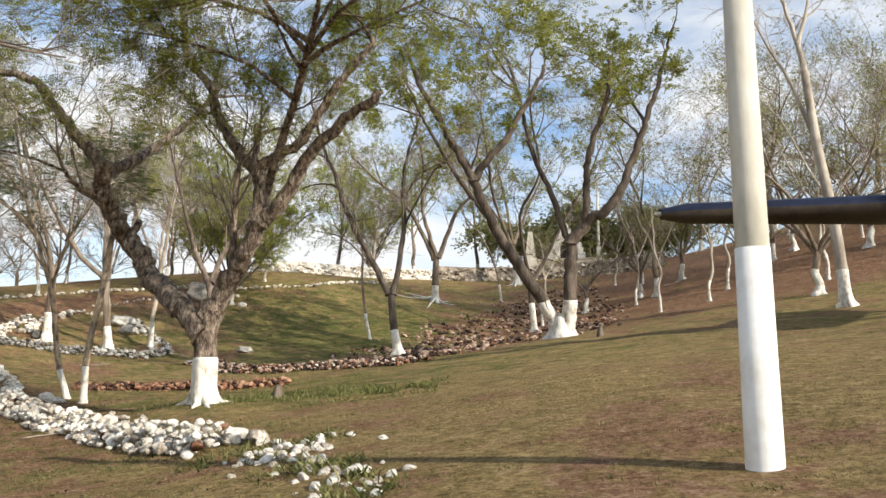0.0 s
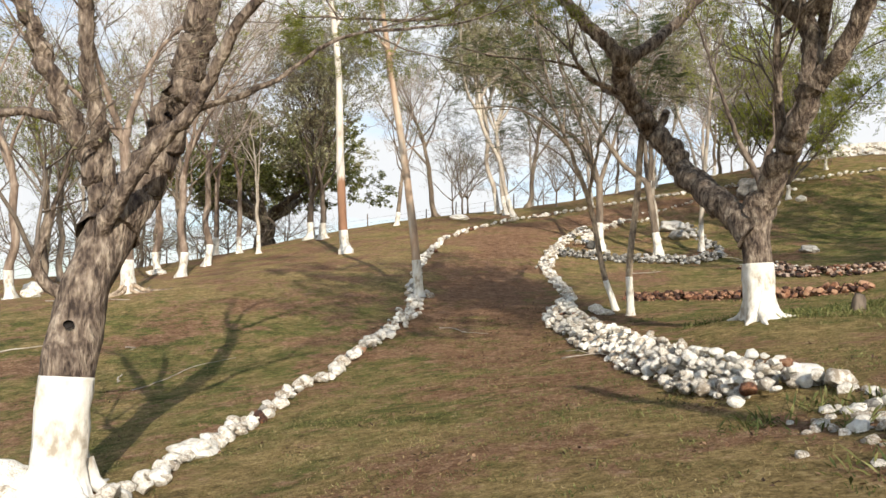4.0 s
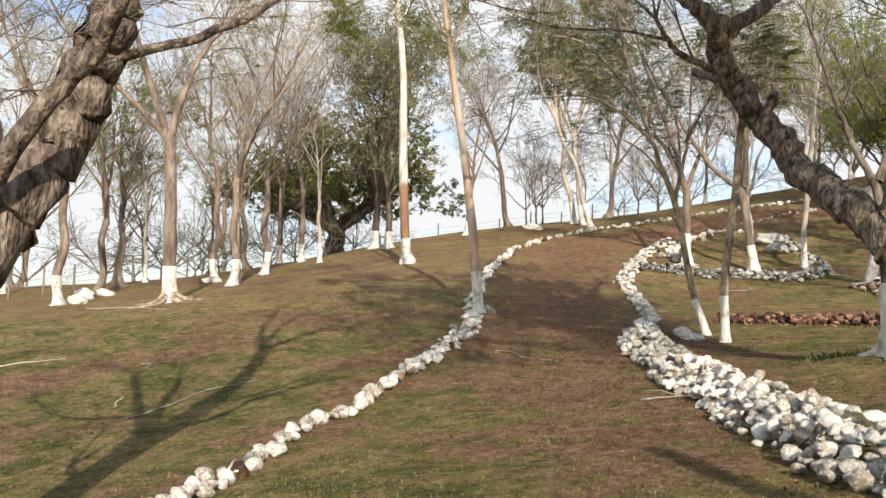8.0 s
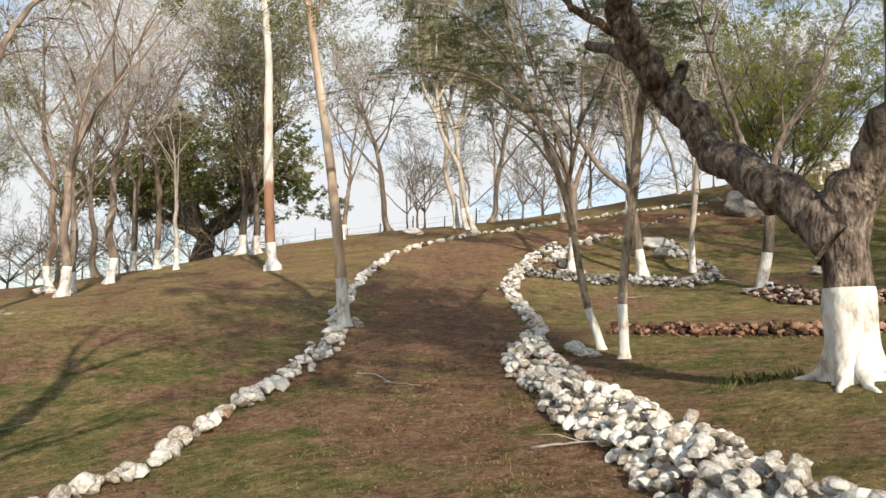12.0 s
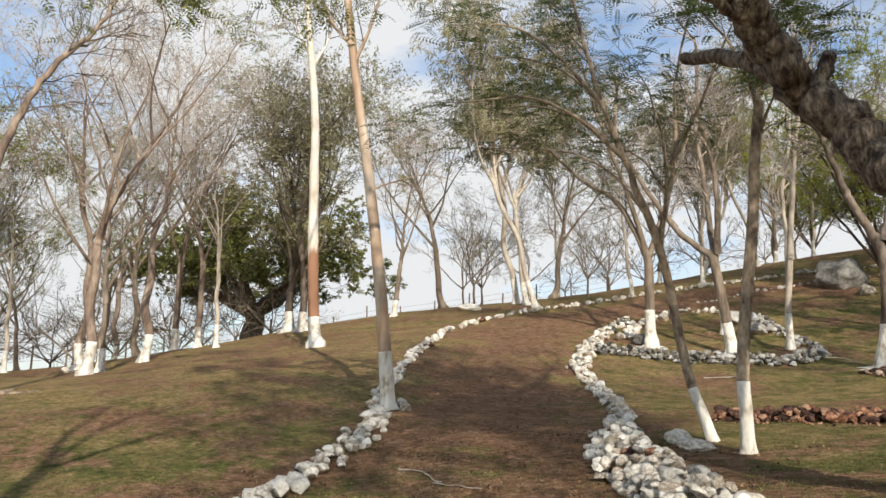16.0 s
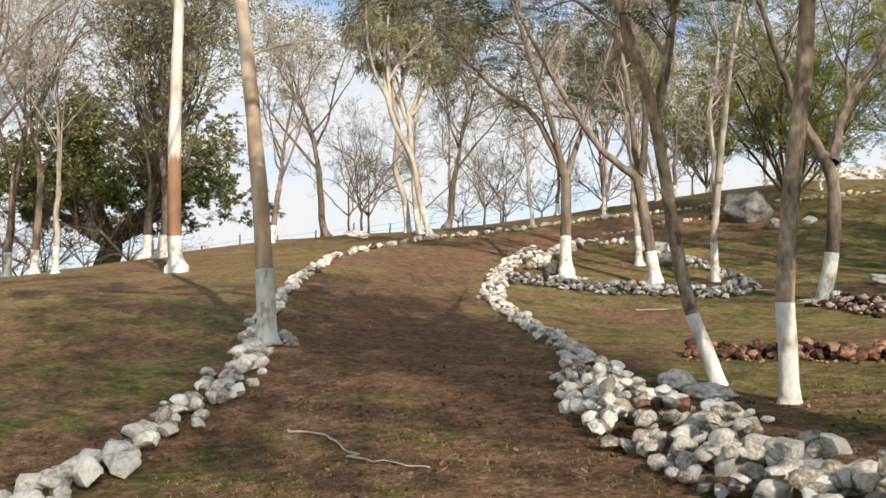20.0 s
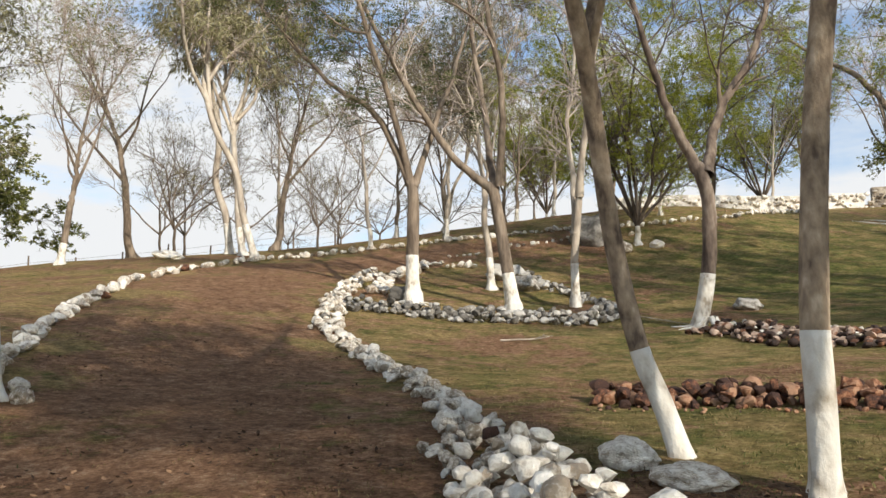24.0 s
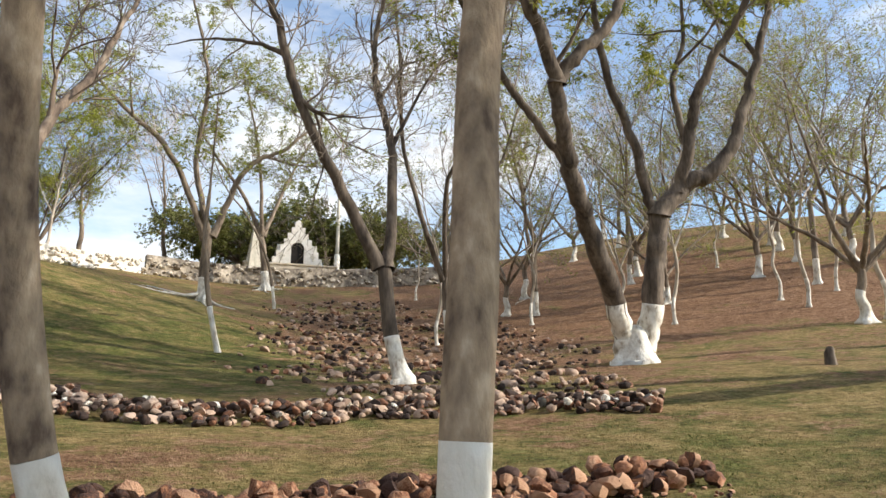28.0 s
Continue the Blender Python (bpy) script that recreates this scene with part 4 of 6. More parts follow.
def plain_tree(name, label, seed, height, fork, r, limbs, foliage, paint=1.1, lean=(0, 0), spread=0.55, leader=0, forks=1, fork_len=2.0, **more):
    rng = np.random.default_rng(seed + 500)
    pts = [(lean[0] * s * fork + 0.12 * fork * s * (1 - s) * rng.normal(), lean[1] * s * fork + 0.12 * fork * s * (1 - s) * rng.normal(), fork * s) for s in (0, 0.25, 0.5, 0.75, 1)]
    if leader:
        p, d, stem = np.array(pts[-1]), np.array([lean[0] + rng.normal(0, 0.08), lean[1] + rng.normal(0, 0.08), 1.0]), []
        stem.append(tuple(p))
        for _ in range(6):
            d = d + rng.normal(0, 0.09, 3) * np.array([1, 1, 0.2])
            p = p + d / np.linalg.norm(d) * (height - fork) * leader / 6
            stem.append(tuple(p))
        rows = [(r * 0.72, 0.025, stem)]
        for k in range(limbs):
            f = (k + rng.uniform(0.1, 0.9)) / limbs
            i = min(int(f * 5.2), 5)
            q = np.array(stem[i]) + (np.array(stem[i + 1]) - np.array(stem[i])) * rng.uniform(0, 1)
            a = k * 2.4 + rng.normal(0, 0.4)
            d = np.array([math.cos(a) * spread * 1.6, math.sin(a) * spread * 1.6, 0.9])
            row, step = [tuple(q)], (height - q[2]) * rng.uniform(0.5, 0.95) / 4 * (0.9 - 0.25 * f) + 0.3
            for _ in range(4):
                d = d / np.linalg.norm(d) + rng.normal(0, 0.14, 3) + np.array([0, 0, 0.10])
                q = q + d / np.linalg.norm(d) * step
                row.append(tuple(q))
            rows.append((r * 0.42 * (1 - 0.55 * f), 0.014, row))
    else:
        rows = random_limbs(rng, fork * 0.6, fork, limbs, height - fork, r * 0.62, spread)
        rows = [(a, b, [(u + lean[0] * min(z, fork), w + lean[1] * min(z, fork), z) for u, w, z in row]) for a, b, row in rows]
    rows = rows + forked(rows, rng, forks, fork_len)
    return tree(name, label, (0, 0, 0), 0, (r, r * 0.75, pts), rows, paint, seed, foliage=foliage, **more)


def plant(proto, x, y, turn=0.0, size=1.0, first=False):
    m = Matrix.Translation((x, y, gz(x, y))) @ Matrix.Rotation(radians(turn), 4, "Z") @ Matrix.Scale(size, 4)
    if first:
        proto.matrix_basis = m
        return proto
    ob = copy_thing(proto, m)
    return ob


# ---- ground ----
LEFT_EDGE = [(-6.2, 5.1), (-7.9, 7.4), (-9.5, 9.6), (-11.5, 12.9), (-13.0, 15.3), (-14.9, 18.5), (-16.3, 20.4), (-18.0, 22.1), (-20.3, 24.9), (-22.5, 27.6),
             (-23.9, 29.8), (-26.0, 33.0), (-27.0, 36.0), (-27.2, 39.0), (-26.4, 41.6), (-25.4, 43.9), (-24.6, 45.6), (-23.6, 47.2), (-21.9, 49.0), (-19.6, 50.4), (-17.0, 51.9),
             (-13.8, 52.6), (-10.5, 55.3), (-8.0, 61.0), (-5.5, 66.5)]
RIGHT_EDGE = [(-0.9, 8.9), (-2.0, 10.1), (-3.3, 11.3), (-5.2, 13.6), (-7.2, 15.7), (-9.0, 17.9), (-10.4, 19.5), (-11.8, 21.8), (-12.7, 23.7), (-14.3, 25.8),
              (-16.3, 28.2), (-17.8, 30.0), (-18.8, 31.9), (-19.5, 33.3), (-20.6, 36.2), (-21.2, 39.0)]


def along(line, step):
    """Even places along a line in plan, with the way to its right."""
    P = np.array(line, float)
    seg = np.linalg.norm(np.diff(P, axis=0), axis=1)
    s = np.concatenate([[0], np.cumsum(seg)])
    at = np.arange(0, s[-1], step)
    x, y = np.interp(at, s, P[:, 0]), np.interp(at, s, P[:, 1])
    dx, dy = np.interp(at + 0.3, s, P[:, 0]) - np.interp(at - 0.3, s, P[:, 0]), np.interp(at + 0.3, s, P[:, 1]) - np.interp(at - 0.3, s, P[:, 1])
    n = np.hypot(dx, dy) + 1e-9
    return at, np.stack([x, y], 1), np.stack([dy / n, -dx / n], 1)


def near_line(x, y, line):
    """Distance from places to a line in plan."""
    _, P, _ = along(line, 0.7)
    d = np.full(len(x), 1e9)
    for px, py in P:
        d = np.minimum(d, (x - px) ** 2 + (y - py) ** 2)
    return np.sqrt(d)


def steps(fine, lo, hi, far):
    mid = np.arange(lo, hi, fine)
    out, s, v = [], fine, hi
    while v < far:
        out.append(v)
        s *= 1.18
        v += s
    left, s, v = [], fine, lo
    while v > -far:
        s *= 1.18
        v -= s
        left.append(v)
    return np.concatenate([left[::-1], mid, out, [far]])


TRACK = [(2.5, -6.0), (0.5, 1.0), (-3.5, 8.0), (-8.0, 13.5), (-12.0, 18.5), (-15.5, 23.0), (-18.6, 27.5), (-21.8, 32.0), (-23.6, 37.0), (-22.8, 42.0), (-20.5, 46.5), (-17.0, 50.2)]
gx, gy = steps(0.4, -42, 16, 1500), steps(0.4, -4, 52, 1500)
X, Y = np.meshgrid(gx, gy)
X, Y = X.ravel(), Y.ravel()
Zs = heights(X, Y)
inner = (np.abs(X) < 120) & (np.abs(Y) < 130)
bare = np.full(len(X), 0.42)
near = near_line(X[inner], Y[inner], TRACK)
b_in = 0.42 + (0.02 + 0.26 / (1 + np.exp(-(Y[inner] - 13.5) / 1.5))) * np.exp(-((near / 2.6) ** 2))
b_in += 0.45 * (1 - 0.9 / (1 + np.exp(-(X[inner] - 28.0) / 1.4))) / (1 + np.exp(-(X[inner] - 10.5 - 0.06 * (Y[inner] - 40) - 1.2 * np.sin(0.5 * Y[inner] + np.sin(X[inner]))) / 1.5)) / (1 + np.exp(-(Y[inner] - 38.5 + 0.25 * (X[inner] - 14) + 0.9 * np.sin(0.8 * X[inner]) + 0.5 * np.sin(2.1 * X[inner] + 1)) / 0.9))
b_in += 0.10 / (1 + np.exp((X[inner] + 24) / 2.5)) * np.exp(-(((Y[inner] - 22) / 12) ** 2))
b_in -= 0.30 * np.exp(-(((X[inner] - 1) / 6) ** 2) - (((Y[inner] - 22) / 7) ** 2))
b_in -= 0.30 * np.exp(-(((X[inner] + 6) / 6) ** 2) - (((Y[inner] - 48) / 11) ** 2))
b_in += 0.25 * np.exp(-(((X[inner] - 4) / 6) ** 2) - (((Y[inner] - 48) / 14) ** 2))
b_in += 0.20 * np.exp(-(((X[inner] + 7.5) / 3.0) ** 2) - (((Y[inner] - 20.5) / 3.0) ** 2))
b_in += 0.24 * np.exp(-(((X[inner] + 5.5) / 2.2) ** 2) - (((Y[inner] - 11.8) / 1.8) ** 2))
bare[inner] = b_in
lush = np.full(len(X), 0.42)
l_in = 0.42 + 0.22 * np.exp(-(((X[inner] + 3) / 5) ** 2) - (((Y[inner] - 20) / 5) ** 2)) + 0.25 * np.exp(-(((X[inner] + 5) / 9) ** 2) - (((Y[inner] - 44) / 14) ** 2))
l_in -= 0.30 * np.exp(-(((X[inner] - 1) / 6) ** 2) - (((Y[inner] - 9) / 8) ** 2)) - 0.22 * np.exp(-(((X[inner] + 6) / 2.5) ** 2) - (((Y[inner] - 11) / 2) ** 2))
l_in += 0.20 * np.exp(-(((X[inner] + 17) / 9) ** 2) - (((Y[inner] - 14) / 8) ** 2))
l_in -= 0.3 * np.exp(-(((X[inner] + 26) / 8) ** 2) - (((Y[inner] - 24) / 9) ** 2))
l_in -= 0.25 * np.exp(-(((X[inner] - 5) / 6) ** 2) - (((Y[inner] - 9) / 8) ** 2))
lush[inner] = l_in
nx, ny = len(gx), len(gy)
idx = np.arange(nx * ny).reshape(ny, nx)
faces = np.stack([idx[:-1, :-1], idx[:-1, 1:], idx[1:, 1:], idx[1:, :-1]], -1).reshape(-1, 4)
gm = bpy.data.meshes.new("ground")
gm.vertices.add(nx * ny)
gm.vertices.foreach_set("co", np.stack([X, Y, Zs], 1).ravel())
gm.loops.add(4 * len(faces))
gm.loops.foreach_set("vertex_index", faces.ravel())
gm.polygons.add(len(faces))
gm.polygons.foreach_set("loop_start", np.arange(0, 4 * len(faces), 4))
gm.update(calc_edges=True)
gm.attributes.new("lush", "FLOAT", "POINT").data.foreach_set("value", lush)
gm.attributes.new("bare", "FLOAT", "POINT").data.foreach_set("value", bare)
gm.materials.append(ground_material())
gm.shade_smooth()
tagged(new("ground", gm), "red-brown hillside with thin short olive grass and bare earth", "ground", kind="structure")


# ---- the named trees ----
# leafy_to leaves the far side bare, so the path beyond stays sunlit
formed("treeA", "forked_tree", "thick forked tree with rugged bark and whitewashed flared foot", 1.0, 1, bark=BARK_RUGGED, foliage="lightfrond", flare=1.35, twig_len=1.5, depth=3, roots=7, root_len=0.55, frond=(5, 0.34), every=0.6, rugged=0.22, bareness=0.45, forks=2, fork_len=2.4, leaves=3.6, kids=3, twig=TWIG, leafy_above=5.6, leafy_to=0.6, twig_r=0.09)
formed("treeL", "leaning_tree", "large leaning tree with rugged bark and whitewashed foot", 1.22, 2, bark=BARK_RUGGED, foliage="bare", flare=1.5, every=0.7, depth=3, roots=6, root_len=0.6, rugged=0.22, forks=1, fork_len=2.0, thin=0.005, bareness=0.5, twig_r=0.1)
formed("twinA", "slender_tree", "slender curved tree with tan bark and whitewashed foot", 0.82, 3, bark=BARK_TAN, foliage="plume", flare=1.35, bareness=0.4, every=0.36, frond=(9, 0.20), rugged=0.07, depth=1, kids=2, leaves=2.6, twig_len=0.8, rise=0.0, spread=0.9)
formed("twinB", "slender_tree", "slender upright tree with tan bark, cut top and whitewashed foot", 1.0, 4, bark=BARK_TAN, foliage="plume", flare=1.35, bareness=0.3, frond=(9, 0.20), rugged=0.07, every=0.4, depth=1, kids=3, leaves=4, twig_len=0.6, rise=0.03, spread=0.9)
formed("treeK", "tree", "forked tree with peeling bark and whitewashed flared foot", 1.2, 5, bark=BARK_PEEL, foliage="bare", flare=1.5, depth=2, roots=6, root_len=0.6, rugged=0.18, forks=2, thin=0.007, kids=4)
formed("treeI", "tree", "many-stemmed grey tree with whitewashed foot in the stone ring", 1.05, 6, foliage="bare", flare=1.4, depth=2, twig=TWIG_PALE, forks=2, thin=0.007, kids=4, roots=5, root_len=0.5)
formed("treeH", "tree", "grey tree with whitewashed foot in the stone ring", 1.3, 7, foliage="feather", flare=1.4, depth=2, twig=TWIG, frond=(4, 0.4), forks=2, thin=0.007, leaves=2, roots=5, root_len=0.5)
formed("treeJ", "tree", "slim double-stemmed tree with whitewashed foot beside the stone ring", 1.2, 8, foliage="bare", flare=1.3, bark=BARK_PALE, twig=TWIG_PALE, forks=2, thin=0.007, depth=2, kids=4)
formed("treeO", "tree", "leaning forked tree with dark bark and whitewashed foot", 1.1, 9, foliage="bare", depth=2, bark=BARK_DARK, forks=3, thin=0.008, every=0.5, kids=4, flare=1.5, twig=TWIG_MID)
formed("treeP", "tree", "open-forked tree with dark bark and whitewashed foot", 1.6, 10, foliage="haze", flare=1.6, depth=2, bark=BARK_DARK, frond=None, forks=3, thin=0.008, every=0.5, kids=4, leaves=2.5, twig=TWIG_MID, leafy_above=6.0)
formed("treeQ", "double_tree", "big double-stemmed tree with broad whitewashed foot", 1.45, 11, foliage="haze", flare=1.25, twig_len=1.7, depth=2, every=0.9, roots=0, root_len=0.9, bark=BARK_DARK, frond=None, forks=3, fork_len=3.6, thin=0.008, kids=4, leaves=15, twig=TWIG_MID, leafy_above=5.5, twig_r=0.14)
formed("treeN", "sapling", "thin leaning sapling with whitewashed foot on the grass slope", 1.4, 12, foliage="light", flare=1.1, twig_len=0.9, depth=1)
formed("treeM", "tree", "spreading tree with whitewashed foot and long white surface roots", 1.2, 13, foliage="haze", flare=1.9, twig_len=1.7, depth=2, roots=6, root_len=2.6, forks=3, thin=0.009, every=0.55, frond=None, kids=4, twig=TWIG_MID, leaves=9, leafy_above=5.5)
formed("treeW", "tree", "old tree with whitewashed flared foot before the stone wall", 1.2, 14, foliage="haze", flare=1.9, depth=2, roots=5, forks=2, thin=0.01, frond=None, kids=4)
formed("sapW", "sapling", "thin bent sapling with whitewashed foot before the stone wall", 1.3, 15, foliage="light", flare=1.1, twig_len=0.9, depth=1)
formed("eucB", "tall_tree", "tall straight tree with peeling cream bark and whitewashed foot", 1.2, 16, bark=BARK_EUC, foliage="bare", flare=1.6, depth=3, roots=0, root_len=0.45, root_mat=PAINT)
formed("eucC", "tall_tree", "tall straight tree with cream and orange bark, whitewashed foot", 1.1, 17, bark=BARK_WHITE, foliage="dry", flare=1.5)
formed("treeV", "tall_tree", "tall bare tree with white bark and whitewashed foot on the slope", 1.4, 19, bark=BARK_PALE, twig=TWIG_PALE, foliage="bare", flare=1.7, forks=2, fork_len=2.2, thin=0.008, depth=2)
formed("treeD", "tree", "upright tree with orange-brown bark, whitewashed foot and bare roots", 1.2, 18, bark=BARK_BROWN, twig=TWIG, foliage="bare", flare=1.5, depth=2, roots=7, root_len=1.2, root_mat=BARK_TAN, every=0.45, forks=2, thin=0.007, kids=4)

# ---- trees of a kind ----
BARE_A = plain_tree("bare_tree", "tall bare grey tree with fine twigs and whitewashed foot", 31, 13.5, 4.4, 0.185, 8, "sparse", paint=1.1, spread=0.4, twig=TWIG_PALE, bark=BARK_BROWN, depth=2, every=1.3, leader=0.85, forks=1, thin=0.009, kids=4, flare=1.45)
BARE_B = plain_tree("bare_tree", "bare forked grey tree with pale twigs and whitewashed foot", 32, 12.0, 3.2, 0.20, 8, "bare", paint=1.1, lean=(0.1, 0), spread=0.5, twig=TWIG_PALE, bark=BARK, depth=2, leader=0.8, forks=2, thin=0.009, kids=4, every=0.75, flare=1.45)
BARE_C = plain_tree("bare_tree", "slim bare tree with whitewashed foot", 33, 8.0, 3.0, 0.12, 6, "sparse", paint=1.0, lean=(-0.06, 0.04), spread=0.45, bark=BARK_PALE, depth=2, kids=4, leader=0.85, forks=1, thin=0.008)
DARK_A = plain_tree("dark_trunk_tree", "dark leaning tree without paint near the fence", 34, 11.5, 3.4, 0.2, 8, "light", paint=0, lean=(0.15, 0), spread=0.5, depth=2, leader=0.8, forks=1, thin=0.008, kids=4, every=0.8, leaves=2.5)
PALE_A = plain_tree("pale_trunk_tree", "tall pale tree with thin drooping olive leaves, whitewashed foot", 35, 15.5, 6.5, 0.17, 5, "euc", paint=1.3, lean=(-0.12, 0), spread=0.45, bark=BARK_PALE, twig=TWIG_PALE, depth=2, every=0.6, twig_len=1.6, rise=-0.04, forks=1, thin=0.009, kids=4, leaves=4, leafy_above=7.5)
PALE_B = plain_tree("pale_trunk_tree", "tall slanting pale tree with thin olive leaves, whitewashed foot", 36, 14.0, 7.0, 0.15, 4, "euc", paint=1.3, lean=(-0.32, 0), spread=0.4, bark=BARK_PALE, twig=TWIG_PALE, depth=2, every=0.6, twig_len=1.6, rise=-0.04, forks=1, thin=0.009, kids=4, leaves=4, leafy_above=7.5)
GREEN_A = plain_tree("green_tree", "leafy bright green tree with dark stems and whitewashed foot", 37, 9.4, 0.9, 0.13, 9, "green", paint=0.8, spread=0.62, depth=2, every=0.30, kids=4, twig_len=1.5, leaves=12, forks=2, fork_len=2.2, bark=BARK_DARK, leafy_above=2.3, bareness=0.25)
SLOPE_A = plain_tree("slope_tree", "forked tree with sparse green leaves and whitewashed foot", 38, 8.5, 2.0, 0.2, 5, "light", paint=1.2, spread=0.65, depth=2, forks=2, thin=0.007, kids=4, every=0.9, leaves=1.5, twig=TWIG_MID)
SLOPE_B = plain_tree("thin_tree", "thin pale leaning tree with few leaves on the red slope", 39, 7.0, 3.2, 0.085, 3, "light", paint=1.1, lean=(0.08, 0.02), spread=0.4, bark=BARK_PALE, depth=1, kids=2, leaves=0.8)
SAPLING = plain_tree("sapling", "small bare twiggy tree on the crest", 40, 4.5, 1.2, 0.07, 5, "sparse", paint=0, spread=0.7, depth=2, kids=4, twig_len=0.9)
FIG = plain_tree("broad_dark_tree", "broad low tree with massive dark trunk and deep green crown", 41, 8.2, 2.5, 0.78, 12, "fig", paint=0, spread=1.5, depth=2, every=0.55, kids=4, twig_len=1.9, bark=BARK_DARK, flare=1.4, bareness=0.15, fork_len=2.0, leaves=17, forks=2, thin=0.012, leafy_above=3.8)
ROUND = plain_tree("round_tree", "dense round-crowned dark green tree behind the chapel", 46, 8.2, 1.9, 0.32, 9, "fig", paint=0, spread=2.6, depth=2, every=0.55, kids=4, twig_len=1.9, bark=BARK, flare=1.4, bareness=0.15, fork_len=2.0, leaves=15, forks=2, thin=0.012)
OLIVE = plain_tree("olive_tree", "tall dense tree with dull olive leaves and many dark stems", 43, 13.0, 2.0, 0.26, 12, "olive", paint=1.1, spread=0.5, depth=2, every=0.6, twig_len=1.7, thin=0.009, kids=4, leader=0.85, leaves=3, bark=BARK_DARK)
HEDGE = plain_tree("shrub", "dry twiggy shrub on the bank", 42, 2.2, 0.3, 0.05, 7, "sparse", paint=0, spread=1.0, depth=2, kids=3, twig_len=0.8, every=0.75, category="shrub")


def stand(proto, rows):
    """Copies of a tree at the rows (x, y, turn, size); the tree itself takes the first."""
    tagged(proto, group=proto["category"] + "s of a kind: " + proto["label"].split(" with")[0]) if len(rows) > 1 else None
    for x, y, turn, size in rows[1:]:
        plant(proto, x, y, turn, size)
    plant(proto, *rows[0], first=True)


stand(BARE_A, [(-30.3, 20.8, 0, 0.95), (-35.5, 25.4, 70, 1.0), (-39.5, 30.2, 140, 0.9), (-34.1, 15.4, 200, 1.05), (-37.1, 23.6, 250, 0.95), (-43.1, 31.0, 310, 1.0),
               (-52.0, 32.0, 40, 1.0), (-48.0, 17.0, 90, 1.0)])
stand(BARE_B, [(-12.0, 76.0, 10, 1.0), (-5.0, 84.0, 100, 1.1), (2.0, 88.0, 190, 1.1), (24.0, 78.0, 45, 1.0), (33.0, 66.0, 250, 0.9), (40.0, 60.0, 15, 0.9), (30.0, 74.0, 160, 1.0), (-26.0, 70.0, 280, 0.9), (-19.0, 74.0, 330, 0.9),
               (42.0, 78.0, 60, 1.0), (50.0, 66.0, 120, 1.0), (-34.5, 38.5, 30, 0.75), (-33.0, 22.5, 150, 0.75), (-26.8, 53.0, 80, 0.6), (-24.5, 54.5, 200, 0.6),
               (-21.5, 57.5, 300, 0.6), (-17.1, 60.8, 120, 0.6)])
stand(BARE_C, [(-17.1, 39.0, 0, 1.0), (-24.9, 46.2, 60, 0.9), (-33.0, 51.5, 130, 1.0), (-13.5, 55.3, 200, 0.8), (-45.0, 23.5, 20, 1.0), (-19.5, 58.0, 280, 0.9), (-36.0, 29.0, 15, 1.0), (-23.0, 50.5, 170, 0.9), (-8.0, 72.0, 220, 0.9)])
stand(DARK_A, [(-58.0, 34.0, 10, 0.8), (-61.0, 28.0, 120, 0.8), (-64.0, 22.0, 210, 0.8), (-53.0, 27.0, 300, 0.7), (-42.1, 19.9, 0, 1.0), (-43.5, 21.6, 180, 0.95), (-57.0, 20.4, 90, 1.0), (-31.0, 48.0, 40, 0.9), (-36.5, 44.5, 250, 1.0), (-46.0, 30.5, 200, 1.0)])
stand(PALE_A, [(-30.5, 43.8, 40, 1.0), (-29.4, 43.2, 0, 0.9), (-24.0, 53.0, 130, 0.7)])
stand(PALE_B, [(-28.3, 42.5, 38, 1.0), (-22.0, 56.0, 50, 0.75), (-25.5, 56.5, 210, 0.7)])
stand(GREEN_A, [(-13.8, 48.8, 0, 0.95), (-8.5, 74.5, 80, 1.0), (-21.5, 64.5, 200, 0.8)])
stand(SLOPE_A, [(16.2, 55.6, 0, 0.9), (24.9, 46.4, 80, 1.0), (31.7, 50.1, 150, 1.0), (17.2, 35.8, 210, 1.0), (27.8, 65.3, 40, 0.9), (36.0, 58.0, 300, 1.0), (17.7, 46.0, 100, 0.7),
                (27.0, 56.0, 10, 0.9), (33.0, 41.0, 190, 1.0), (8.6, 50.0, 60, 0.75), (40.0, 70.0, 330, 1.0), (29.5, 44.0, 20, 1.0), (37.0, 49.0, 110, 1.05), (23.5, 54.0, 250, 0.95), (12.5, 52.0, 170, 0.8), (31.0, 60.0, 60, 1.0), (44.0, 58.0, 200, 1.1)])
stand(SLOPE_B, [(14.1, 42.1, 0, 1.0), (11.5, 42.2, 90, 0.9), (11.5, 48.5, 30, 0.9), (20.2, 41.6, 120, 1.0), (19.3, 39.6, 170, 1.1), (23.1, 40.8, 240, 1.0), (26.5, 50.5, 60, 0.9),
                (16.1, 45.3, 280, 1.1), (12.7, 62.4, 330, 0.8), (14.2, 59.3, 200, 0.8), (5.6, 47.0, 20, 0.9), (18.4, 35.7, 140, 1.3)])
SLOPE_C = plain_tree("tall_slope_tree", "tall thin tree with fine pale twigs and sparse olive leaves", 45, 13.0, 4.0, 0.17, 9, "light", paint=1.2, spread=0.5, leader=0.85, forks=1, thin=0.007, depth=2, kids=4, every=0.8, leaves=1.2, twig=TWIG_MID, bark=BARK)
stand(SLOPE_C, [(13.2, 50.5, 0, 1.0), (19.0, 47.5, 90, 1.0), (24.2, 42.5, 170, 1.0), (29.0, 47.0, 250, 1.05), (21.5, 52.5, 30, 0.95), (33.5, 52.0, 130, 1.1)])
stand(SAPLING, [(-32.4, 42.5, 0, 1.0), (-28.0, 47.0, 60, 0.9), (-33.5, 49.0, 120, 1.0), (-30.0, 52.5, 180, 1.0), (-36.0, 47.5, 240, 1.0), (-34.5, 44.0, 300, 0.9), (-21.0, 59.5, 20, 0.9)])
